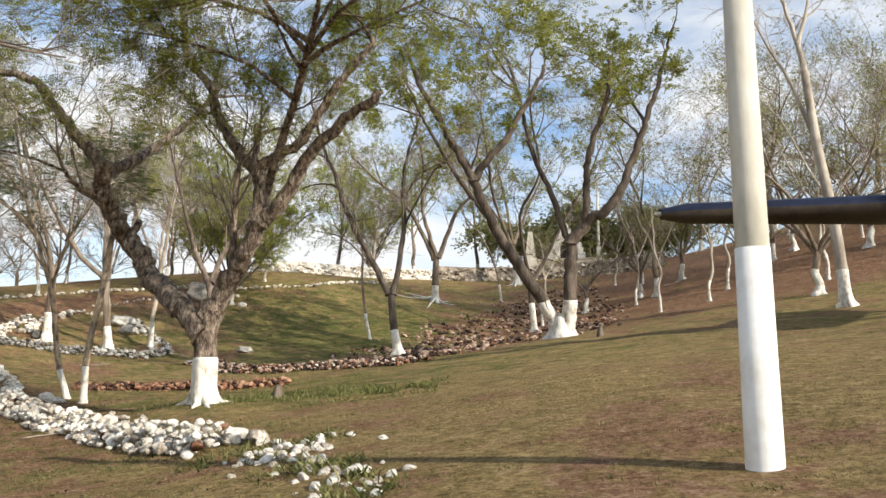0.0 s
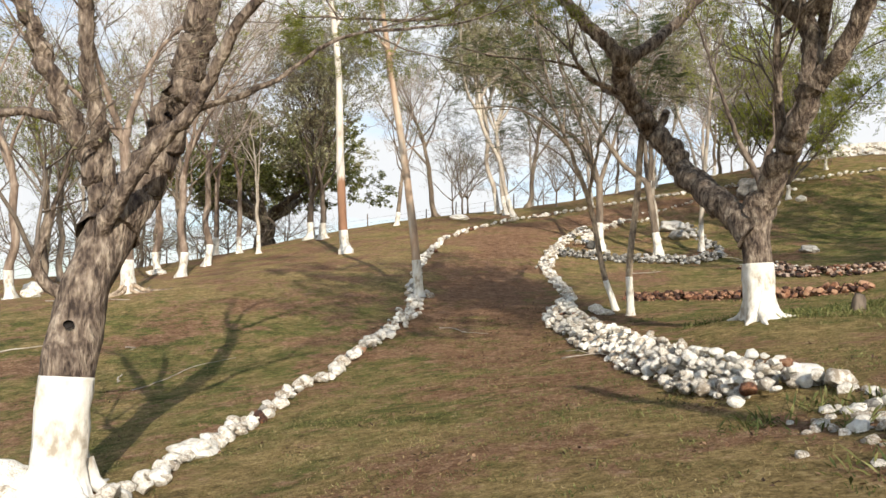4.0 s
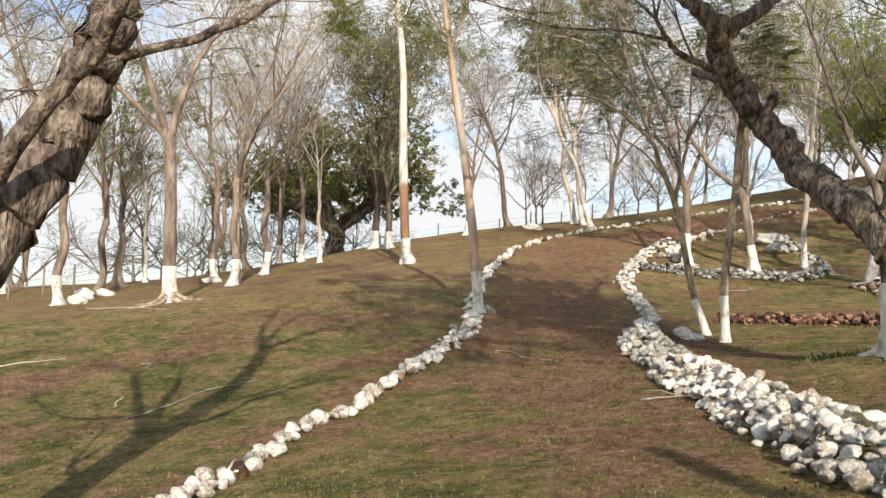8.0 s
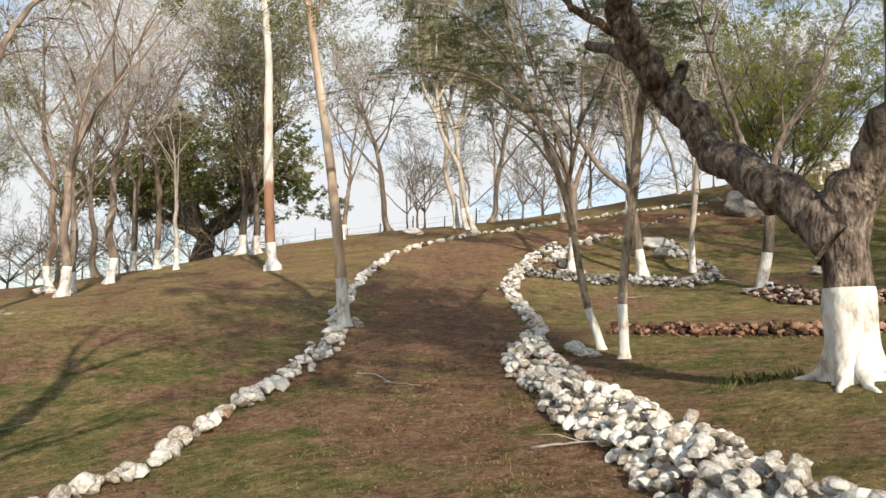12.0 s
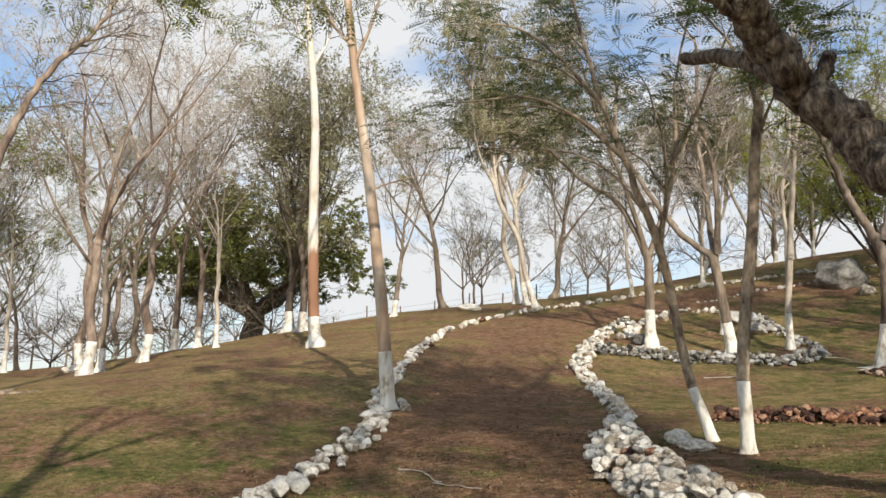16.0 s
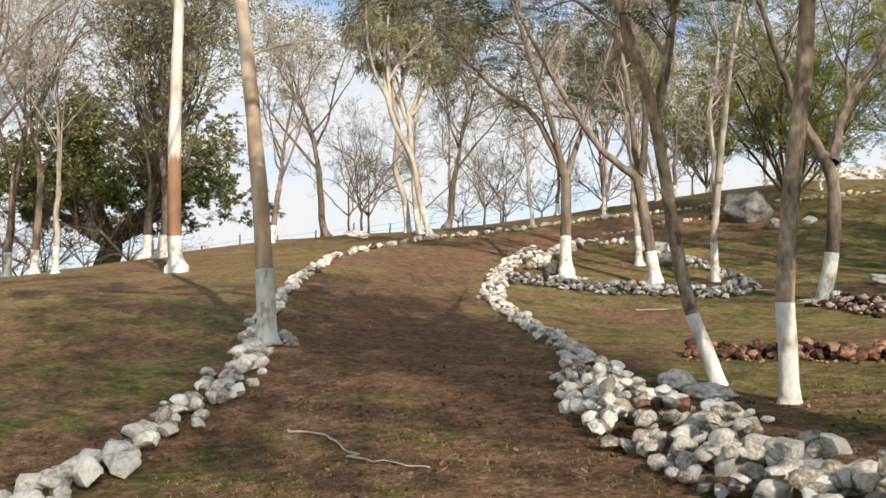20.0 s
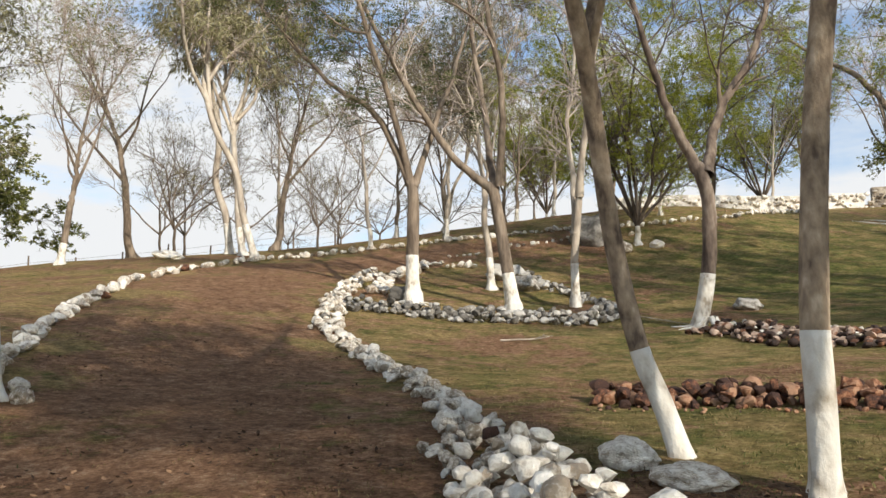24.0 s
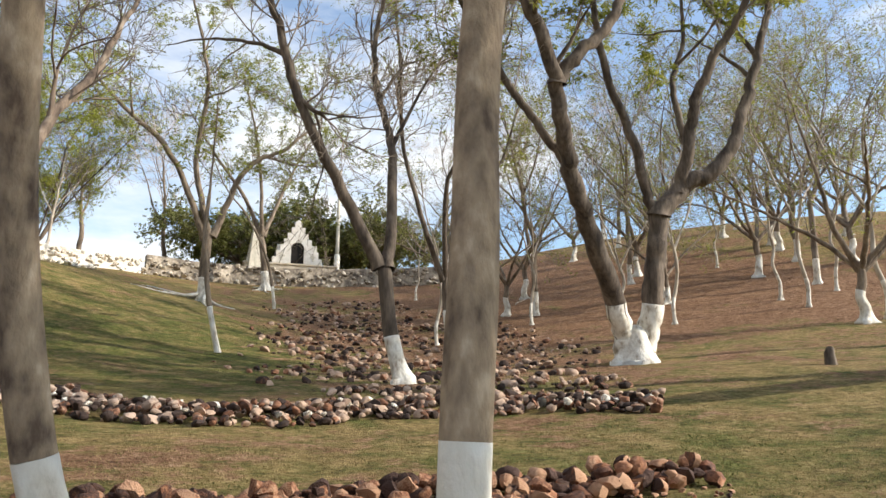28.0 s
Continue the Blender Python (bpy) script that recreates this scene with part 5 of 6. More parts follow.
stand(FIG, [(-58.0, 46.0, 0, 1.15)])
stand(ROUND, [(14.5, 86.5, 140, 0.9), (8.0, 87.0, 220, 0.8), (19.5, 84.5, 300, 0.75)])
stand(OLIVE, [(-38.2, 34.6, 0, 0.95), (-36.6, 34.2, 140, 0.85)])
# added tree, never in view: its crown casts the shade on the grass slope
SHADE_TREE = tree("leafy_tree", "unseen very tall leafy tree, added to shade the grass slope", (0, 0, 0), 0, (0.34, 0.22, [(0, 0, 0), (0.2, 0.3, 6), (0.1, 0.2, 12), (0, 0, 17)]),
            [(0.12, 0.04, [(0, 0, 15.5 + 0.25 * (k % 3)), (c * 1.6, d * 1.6, 16.6), (c * 3.2, d * 3.2, 17.4), (c * 4.8, d * 4.8, 17.8)])
             for k, (c, d) in enumerate([(math.cos(a), math.sin(a)) for a in (0.1, 0.8, 1.5, 2.2, 3.0, 3.7, 4.5, 5.2, 5.9)])],
            1.3, 47, foliage="fig", depth=2, kids=3, every=0.45, twig_len=1.3, rise=0.0, leaves=6, bareness=0.15)
stand(SHADE_TREE, [(24.3, 14.5, 0, 1.0)])
stand(HEDGE, [(-56.0, 30.0, 20, 1.6), (-60.0, 36.0, 110, 1.7), (-58.0, 26.0, 200, 1.6), (-62.0, 42.0, 290, 1.8), (-52.0, 38.0, 50, 1.4), (-47.0, 27.5, 160, 1.2), (-54.0, 20.0, 70, 1.5), (-60.0, 14.0, 0, 1.6), (-48.0, 40.5, 230, 1.3), (-27.5, 52.5, 0, 1.0), (-29.0, 51.0, 90, 0.9), (-25.0, 55.5, 180, 1.0), (-31.5, 50.0, 270, 0.8), (-22.5, 58.5, 30, 0.9), (-48.0, 33.5, 60, 1.0), (-51.0, 30.0, 140, 1.1), (-46.0, 36.5, 220, 1.0), (-50.0, 25.0, 10, 1.0)])


# ---- stones ----
def rock_mesh(name, seed, mat, flat=0.75, points=24):
    rng = np.random.default_rng(seed)
    bm = bmesh.new()
    for p in unit(rng, points) * rng.uniform(0.82, 1.0, (points, 1)):
        bm.verts.new((p[0] * 0.5, p[1] * 0.5 * rng.uniform(0.85, 1), p[2] * 0.5 * flat))
    bmesh.ops.convex_hull(bm, input=bm.verts)
    for v in [v for v in bm.verts if not v.link_faces]:
        bm.verts.remove(v)
    m = bpy.data.meshes.new(name)
    bm.to_mesh(m)
    bm.free()
    m.shade_smooth()
    m.set_sharp_from_angle(angle=radians(44))
    m.materials.append(mat)
    return m


ROCKS = {key: [rock_mesh("stone", 60 + i + 20 * k, mat, 0.6 + 0.05 * (i % 5)) for i in range(7)]
         for k, (key, mat) in enumerate((("white", STONE_WHITE), ("grey", STONE_GREY), ("red", STONE_RED), ("mix", STONE_MIX)))}


def lay(parent, kind, rows, rng):
    """Stones as objects of their own at rows (x, y, lift, size)."""
    xy = np.array([r[:2] for r in rows])
    zs = heights(xy[:, 0], xy[:, 1])
    for (x, y, lift, size), z in zip(rows, zs):
        odd = rng.random()
        ob = new("stone", ROCKS["grey" if kind == "white" and odd < 0.04 else "red" if kind == "white" and odd < 0.055 else kind][rng.integers(7)])
        ob.parent = parent
        s = size * rng.uniform(0.85, 1.15, 3)
        ob.matrix_basis = Matrix.LocRotScale((x, y, z + lift + 0.22 * size), Euler((rng.normal(0, 0.35), rng.normal(0, 0.35), rng.uniform(0, 6.28))), Vector(s))


def heap(name, kind, rows, rng, label):
    """The same stones joined into one mesh, where the camera never comes near."""
    V, Fs = [], []
    xy = np.array([r[:2] for r in rows])
    zs = heights(xy[:, 0], xy[:, 1])
    for (x, y, lift, size), z in zip(rows, zs):
        src = ROCKS[kind][rng.integers(7)]
        m = Matrix.LocRotScale((x, y, z + lift + 0.22 * size), Euler((rng.normal(0, 0.35), rng.normal(0, 0.35), rng.uniform(0, 6.28))), Vector(size * rng.uniform(0.8, 1.2, 3)))
        b = len(V)
        V += [tuple(m @ v.co) for v in src.vertices]
        Fs += [tuple(b + i for i in p.vertices) for p in src.polygons]
    me = bpy.data.meshes.new(name)
    me.from_pydata(V, [], Fs)
    me.shade_smooth()
    me.set_sharp_from_angle(angle=radians(44))
    return me


def band(line, step, lo, hi, tall, size, rng, a=0.0, b=1e9):
    """Rows of stones heaped along a line between two offsets to its right."""
    rows = []
    for s, (x, y), (nx_, ny_) in zip(*along(line, step)):
        if a <= s <= b:
            f = rng.uniform(0, 1)
            o = lo + (hi - lo) * f
            lift = tall * (1 - (2 * f - 1) ** 2) * rng.uniform(0.0, 1.0)
            rows.append((x + nx_ * o + rng.normal(0, 0.04), y + ny_ * o + rng.normal(0, 0.04), lift, size * rng.uniform(0.6, 1.35)))
    return rows


rng = np.random.default_rng(77)


def stones(name, label, kind, rows, category="stone edging"):
    """A bank of stones, at most 300 of them objects of their own; the rest are joined."""
    top = thing(name, (0, 0, 0), label, category)
    lay(top, kind, rows[:300], rng)
    if len(rows) > 300:
        me = heap("packed_stone", kind, rows[300:], rng, "")
        me.materials.append(JOINED[kind])
        tagged(part("packed_stone", me, top), kind="stuff")


JOINED = {"white": STONE_WHITE_J, "grey": STONE_GREY_J, "red": STONE_RED_J, "mix": RUBBLE_MIX}
stones("stone_edging", "row of whitewashed stones along the dirt path", "white",
       band(LEFT_EDGE, 0.115, -0.16, 0.16, 0.10, 0.225, rng, 0, 31) + band(LEFT_EDGE, 0.10, -0.28, 0.28, 0.18, 0.21, rng, 12.0, 18.5) + [(-6.6, 4.9, 0, 0.5), (-7.2, 5.0, 0, 0.42), (-8.0, 5.3, 0, 0.45)])
stones("stone_edging", "far row of whitewashed stones curving over the hill", "white", band(LEFT_EDGE, 0.24, -0.15, 0.15, 0.06, 0.30, rng, 31, 90))
stones("stone_edging", "faint lower row of white stones on the hill", "white", band([(-20.5, 44.5), (-19.4, 47.0), (-18.1, 48.6), (-16.6, 49.8), (-14.0, 50.8)], 0.35, -0.1, 0.1, 0.0, 0.24, rng))
stones("stone_pile", "wide heap of whitewashed and grey stones beside the path", "white", band(RIGHT_EDGE, 0.0135, -0.42, 0.46, 0.36, 0.165, rng, 1.6, 9.4), "stone pile")
stones("stone_pile", "heap of whitewashed and grey stones by the slender trees", "white",
       band(RIGHT_EDGE, 0.0145, -0.42, 0.44, 0.38, 0.17, rng, 9.2, 15.4), "stone pile")
stones("stone_edging", "low bank of whitewashed stones bending with the path", "white",
       band(RIGHT_EDGE, 0.022, -0.4, 0.4, 0.22, 0.15, rng, 15.4, 16.9) + band(RIGHT_EDGE, 0.075, -0.16, 0.18, 0.10, 0.225, rng, 16.9, 27) + band(RIGHT_EDGE, 0.055, -0.3, 0.3, 0.18, 0.22, rng, 27, 40))
stones("scattered_stones", "loose white stones in the grass at the end of the heap", "white",
       [(-1.0 + rng.normal(0, 0.4), 9.1 + rng.normal(0, 0.55), -0.02, rng.uniform(0.05, 0.2)) for _ in range(40)] + [(-1.9, 10.6, 0, 0.42), (-1.5, 10.3, 0, 0.36)]
       + [(-1.0 + 1.5 * u + rng.normal(0, 0.22), 9.6 - 3.6 * u + rng.normal(0, 0.3), -0.02, rng.uniform(0.06, 0.18)) for u in np.linspace(0, 1, 75)], "stones")
RING = [(-18.9, 33.0), (-17.9, 33.3), (-16.3, 33.4), (-14.7, 33.8), (-13.2, 34.6), (-12.8, 36.3)]
stones("stone_ring", "low wall of grey stones round a terrace of trees", "grey", band(RING, 0.022, -0.35, 0.35, 0.28, 0.23, rng), "stone wall")
stones("stone_ring", "row of pale flat stones at the back of the terrace", "grey", band([(-12.9, 36.6), (-13.8, 38.0), (-15.4, 40.0), (-17.2, 42.8)], 0.09, -0.3, 0.3, 0.15, 0.26, rng), "stone wall")
stones("stone_ring", "white stones at the shoulder of the terrace", "white", band([(-19.3, 35.5), (-20.4, 38.6), (-20.6, 42.0), (-19.0, 43.0)], 0.14, -0.25, 0.25, 0.12, 0.32, rng), "stone wall")
RED = [(-11.1, 24.7), (-8.8, 24.4), (-6.4, 24.4), (-4.3, 24.3)]
stones("stone_wall", "low dry wall of rust-red stones on the grass", "red", band(RED, 0.016, -0.2, 0.5, 0.18, 0.2, rng) + band(RED, 0.05, 0.4, 1.0, 0.0, 0.06, rng), "stone wall")
DARKLINE = [(-10.0, 33.4), (-8.5, 31.8), (-6.8, 30.8), (-4.7, 30.9), (-2.4, 30.3), (-0.4, 28.5)]
stones("rubble_line", "broad row of mixed dark and pale rubble on the slope", "mix", band(DARKLINE, 0.011, -0.65, 1.05, 0.20, 0.185, rng), "rubble")
stones("scattered_stones", "single whitewashed stones lying among the dark rubble", "white", [(x, y, 0.12, s * 0.8) for x, y, _, s in band(DARKLINE, 0.20, -0.65, 1.0, 0.1, 0.2, rng)], "stones")
stones("rubble_line", "sparse pale rubble between the tree and the rubble line", "mix", band([(-4.5, 33.5), (-2.0, 33.0), (1.5, 31.2)], 0.05, -1.2, 1.2, 0.03, 0.2, rng), "rubble")


def inside(x, y, poly):
    n, hit = len(poly), False
    for i in range(n):
        (xa, ya), (xb, yb) = poly[i], poly[i - 1]
        if (ya > y) != (yb > y) and x < (xb - xa) * (y - ya) / (yb - ya) + xa:
            hit = not hit
    return hit


SLOPE_RUBBLE = [(-5.0, 36.0), (-2.5, 43.0), (2.0, 54.0), (5.0, 64.0), (11.0, 65.0), (10.7, 50.4), (8.4, 41.0), (4.0, 37.5), (1.0, 32.7), (-2.8, 32.3)]
rows = []
while len(rows) < 3100:
    x, y = rng.uniform(-5, 11), rng.uniform(32, 65)
    if inside(x + rng.normal(0, 0.9), y + rng.normal(0, 1.4), SLOPE_RUBBLE) and math.sin(x * 0.9 + 0.6 * y + math.sin(y * 0.5)) + rng.normal(0, 0.6) > -0.5:
        rows.append((x, y, -0.03, 0.08 + 0.32 * rng.random() ** 3))
me = heap("rubble", "mix", rows, rng, "")
me.materials.append(RUBBLE_MIX)
tagged(new("slope_rubble", me), "red-brown and grey rubble strewn down the slope below the wall", "rubble", kind="stuff")

# ---- wall, chapel and lamp on the hilltop ----
WALL = [(-17.0, 65.0), (-9.0, 69.0), (-2.0, 72.0), (4.0, 72.5), (12.0, 71.0), (18.0, 68.0)]
wall = thing("wall_hilltop", (0, 0, 0), "rough stone retaining wall, whitewashed along one stretch, on the hilltop", "wall", kind="structure")


def retaining(line, low, high, mat, name):
    b = Build()
    at, P, R = along(line, 0.8)
    for i in range(len(P) - 1):
        (x, y), (rx, ry) = P[i], R[i]
        (x2, y2), (rx2, ry2) = P[i + 1], R[i + 1]
        z0, z1 = gz(x, y) - low, gz(x2, y2) - low
        t0, t1 = gz(x, y) + high, gz(x2, y2) + high
        k = len(b.v)
        for (px, py, qx, qy, za, zb) in ((x, y, rx, ry, z0, t0), (x2, y2, rx2, ry2, z1, t1)):
            b.v += [(px, py, za), (px, py, zb), (px - qx * 0.5, py - qy * 0.5, zb), (px - qx * 0.5, py - qy * 0.5, za)]
        b.f += [(k, k + 4, k + 5, k + 1), (k + 1, k + 5, k + 6, k + 2), (k + 2, k + 6, k + 7, k + 3)]
        if i == 0:
            b.f.append((k, k + 1, k + 2, k + 3))
    part(name, b.mesh(name, mat, False), wall)


retaining(WALL[:3], 0.4, 0.95, STONE_LIME, "wall_core")
retaining(WALL[2:], 0.4, 1.3, STONE_FIELD, "wall_core")

def facing(line, high, kind, mat):
    """Stones set into the face and top of the wall."""
    rows = []
    for _, (x, y), (rx, ry) in zip(*along(line, 0.09)):
        rows.append((x + rx * 0.02, y + ry * 0.02, rng.uniform(-0.25, high - 0.15), rng.uniform(0.22, 0.5)))
    me = heap("wall_stones", kind, rows, rng, "")
    me.materials.append(mat)
    tagged(part("wall_stones", me, wall), kind="stuff")


facing(WALL[:3], 0.95, "white", STONE_WHITE_J)
facing(WALL[2:], 1.3, "grey", STONE_FACE)
cx, cy, cz = 10.74, 79.5, 14.72
chapel = thing("chapel", (cx, cy, cz), "small white chapel with stepped gable, arched door and two crosses", "chapel", turn=radians(-14))
pb = Build()
pb.box((-4.2, -1.2, -2.5), (3.0, 5.0, -0.12))
pb.box((-4.3, -1.3, -0.12), (3.1, 5.1, 0.0))
part("platform", pb.mesh("platform", CREAM, False), chapel, "cream rendered platform")
fb = Build()
DW, DH = 0.52, 1.55
outline = [(-2.0, 0), (-2.0, 0.75), (-1.7, 0.75), (-1.7, 1.3), (-1.4, 1.3), (-1.4, 1.8), (-1.12, 1.8), (-1.12, 2.3), (-0.85, 2.3), (-0.85, 2.8), (-0.55, 2.8), (-0.55, 3.3), (-0.28, 3.3), (-0.28, 3.75), (0, 3.95)]
arch = [(-DW, 0), (-DW, DH)] + [(-DW * math.cos(a), DH + DW * math.sin(a)) for a in np.linspace(0.25, math.pi / 2, 5)]
for yy in (0.0, 0.35):
    for sgn in (1, -1):
        k = len(fb.v)
        ring_pts = [(sgn * x, z) for x, z in outline] + [(sgn * x, z) for x, z in arch[::-1]]
        fb.v += [(x, yy, z) for x, z in ring_pts]
        fb.f.append(tuple(range(k, k + len(ring_pts))))
n_o = len(outline) + len(arch)
for half in (0, 1):
    for i in range(n_o - 1):
        a, b2 = half * n_o + i, half * n_o + i + 1
        fb.f.append((a, b2, b2 + 2 * n_o, a + 2 * n_o))
part("gable", fb.mesh("gable", CEMENT, False), chapel, "stepped white gable front")
# flat panel behind the arch, its black painted in for the shade inside
db = Build()
db.box((-DW, 0.2, 0), (DW, 0.24, DH + DW))
part("door", db.mesh("door", DARK, False), chapel, "near-black panel for the shade in the arched doorway")
bb = Build()
bb.box((-1.6, 0.35, 0), (1.6, 4.0, 1.9))
part("nave", bb.mesh("nave", CEMENT, False), chapel)
for sx in (-1.25, 1.25):
    xb = Build()
    xb.box((sx - 0.06, -0.03, 0.5), (sx + 0.06, -0.004, 1.15))
    xb.box((sx - 0.24, -0.03, 0.82), (sx + 0.24, -0.005, 0.94))
    part("cross", xb.mesh("cross", CONCRETE, False), chapel, "grey cross in relief")

lamp = thing("lamp_post", (14.1, 79.3, 14.5), "slim concrete lamp post with whitewashed foot beside the chapel", "lamp post")
lb = Build()
lb.tube([(0, 0, -2.5), (0, 0, 0), (0, 0, 1.6)], [0.26, 0.25, 0.23], 10)
part("whitewashed_base", lb.mesh("lamp_foot", PAINT), lamp)
lb = Build()
lb.tube([(0, 0, 1.6), (0, 0, 9.0)], [0.16, 0.12], 10)
part("pole", lb.mesh("lamp_pole", CONCRETE), lamp)

# ---- pole and aircraft near the start ----
pole = thing("concrete_pole", (3.67, 5.31, gz(3.67, 5.31)), "round cream concrete pole with its foot painted white", "pole")
b = Build()
b.tube([(0, 0, -0.5), (0, 0, 0), (0, 0, 1.68)], [0.146, 0.144, 0.134], 28)
part("whitewashed_base", b.mesh("pole_paint", PAINT_POLE), pole)
b = Build()
b.tube([(0, 0, 1.68), (0, 0, 4.7)], [0.130, 0.110], 28)
part("shaft", b.mesh("pole_shaft", CONCRETE), pole)

# ---- aircraft wing over the start of the walk ----
fy = gz(17.5, 23.0)
plane = thing("aircraft", (17.5, 23.0, fy), "dark blue-grey display aircraft with a long tapered wing", "aircraft", turn=radians(0))
tip, root_w = Vector((7.2 - 17.5, 0.3, 6.43 - fy)), Vector((0.0, 0.0, 6.61 - fy))
span = (root_w - tip)
cross = Vector((-span.y, span.x, 0)).normalized()
wb, bel = Build(), Build()
for b, up in ((wb, 1), (bel, -1)):
    n = 14
    for i in range(n + 1):
        f = i / n
        c = tip.lerp(root_w, f)
        chord = (0.75 + 1.75 * f) * (math.sin(min(1, (f + 0.015) / 0.05) * math.pi / 2))
        thick = (0.58 + 0.36 * f) * (math.sin(min(1, (f + 0.015) / 0.04) * math.pi / 2))
        for k in range(9):
            a = math.pi * k / 8
            b.v.append(c + cross * chord * 0.5 * math.cos(a) + Vector((0, 0, up * thick * 0.5 * math.sin(a) ** 0.7)))
    for i in range(n):
        for k in range(8):
            p = i * 9 + k
            b.f.append((p, p + 1, p + 10, p + 9) if up > 0 else (p, p + 9, p + 10, p + 1))
part("wing", wb.mesh("wing", WING), plane, "dark tapered wing with a rounded end")
part("wing_underside", bel.mesh("wing_belly", WING_BELLY), plane)
tl = Build()
tl.tube([tip - span.normalized() * 0.18, tip - span.normalized() * 0.02, tip + span.normalized() * 0.05], [0.02, 0.07, 0.08], 8)
part("wingtip_light", tl.mesh("wingtip_light", CEMENT), plane, "small white light on the wing's end")
fu = Build()
ax = cross
fu.tube([root_w + ax * -6.5, root_w + ax * -4, root_w, root_w + ax * 3.2, root_w + ax * 4.6], [0.25, 0.6, 0.95, 0.8, 0.2], 16)
part("fuselage", fu.mesh("fuselage", WING), plane)
st = Build()
st.tube([(0, 0, -0.5), (0, 0, 5.9 - fy)], [0.45, 0.35], 12)
part("pedestal", st.mesh("pedestal", CONCRETE), plane)


# ---- small things on the ground ----
def stick(label, pts, r, seed, name="fallen_branch", forks=2):
    g = np.random.default_rng(seed)
    P = smooth_line([(x, y, 0.0) for x, y in pts], 5)
    x0, y0 = pts[0]
    top = thing(name, (x0, y0, gz(x0, y0)), label, "branch")
    line = []
    for p in P:
        q = p[:2] + g.normal(0, 0.025, 2)
        line.append((q[0] - x0, q[1] - y0, gz(q[0], q[1]) - gz(x0, y0) + r + 0.012))
    b = Build()
    n = len(line)
    b.tube(line, [r * (1 - 0.65 * i / n) for i in range(n)], 7)
    part("stem", b.mesh("stick", BARK_PALE), top)
    for k in range(forks):
        i = int(n * g.uniform(0.3, 0.8))
        a = g.uniform(0, 6.28)
        s = Vector(line[i])
        b = Build()
        b.tube([s, s + Vector((math.cos(a) * 0.25, math.sin(a) * 0.25, 0.06)), s + Vector((math.cos(a) * 0.5, math.sin(a) * 0.5, 0.04))], [r * 0.5, r * 0.35, r * 0.15], 5)
        part("fork", b.mesh("fork", BARK_PALE), top)


stick("pale fallen branch across the dirt path", [(-13.08, 17.8), (-12.57, 17.79), (-11.88, 17.32), (-11.53, 17.14), (-10.95, 17.19)], 0.013, 1, forks=0)
stick("pale forked dead branch on the grass", [(-14.3, 30.9), (-13.7, 31.25), (-13.5, 31.7)], 0.022, 2)
stick("long pale dead branch lying by the terrace", [(-13.2, 35.8), (-12.0, 35.7), (-10.8, 34.2)], 0.020, 3)
stick("short bleached stick on the lawn", [(-15.14, 10.18), (-15.54, 10.41), (-15.69, 10.58)], 0.018, 4, forks=0)
stick("thin fallen branch on the lawn", [(-14.25, 10.05), (-14.56, 11.08), (-15.08, 12.05), (-15.09, 13.02)], 0.012, 5, forks=0)
stick("fallen branch beside the stone heap", [(-6.95, 14.0), (-6.65, 14.2), (-6.25, 14.25)], 0.017, 6, forks=1)
stick("short grey stick on the lawn below the trees", [(-20.4, 9.6), (-20.3, 10.1), (-20.1, 11.0)], 0.026, 9, forks=0)
stick("small bleached twig on the grass", [(-18.25, 12.0), (-18.0, 12.1), (-17.8, 11.9)], 0.016, 10, forks=0)
stick("fallen branches below the bare tree", [(-29.0, 14.6), (-26.6, 15.0), (-24.5, 15.4)], 0.022, 7)
stick("pale dead branch on the red slope", [(14.6, 54.2), (15.6, 55.0), (17.2, 55.4)], 0.027, 8)


def stump(x, y, r, h, label):
    top = thing("stump", (x, y, gz(x, y)), label, "stump")
    b = Build()
    b.tube([(0, 0, -0.1), (0.01, 0, 0.05), (0.02, 0.01, h * 0.7), (0.05, 0.0, h)], [r * 1.3, r * 1.05, r * 0.9, r * 0.6], 9, lambda i, a: 1 + 0.15 * math.cos(3 * a + i))
    part("wood", b.mesh("stump", BARK_DARK), top)


# a flat disc on the bark; the hollow's shade is its black colour
def knot_hole_shade(x, y, z, turn):
    b = Build()
    b.tube([(0, -0.02, 0), (0, 0.02, 0)], [0.055, 0.06], 10)
    ob = part("knot_hole_shade", b.mesh("knot_hole_shade", DARK), bpy.data.objects["leaning_tree"], "dark disc for the shade in a knot hole")
    ob.matrix_parent_inverse = bpy.data.objects["leaning_tree"].matrix_world.inverted()
    ob.matrix_basis = Matrix.Translation((x, y, z)) @ Matrix.Rotation(turn, 4, "Z") @ Matrix.Diagonal((0.9, 1, 0.7, 1))


bpy.context.view_layer.update()
knot_hole_shade(-7.47, 5.665, 0.74, radians(61))
stump(-3.3, 18.6, 0.13, 0.32, "short dark rotten stump in the grass")
stump(6.3, 29.9, 0.12, 0.4, "dark broken stump on the grass slope")

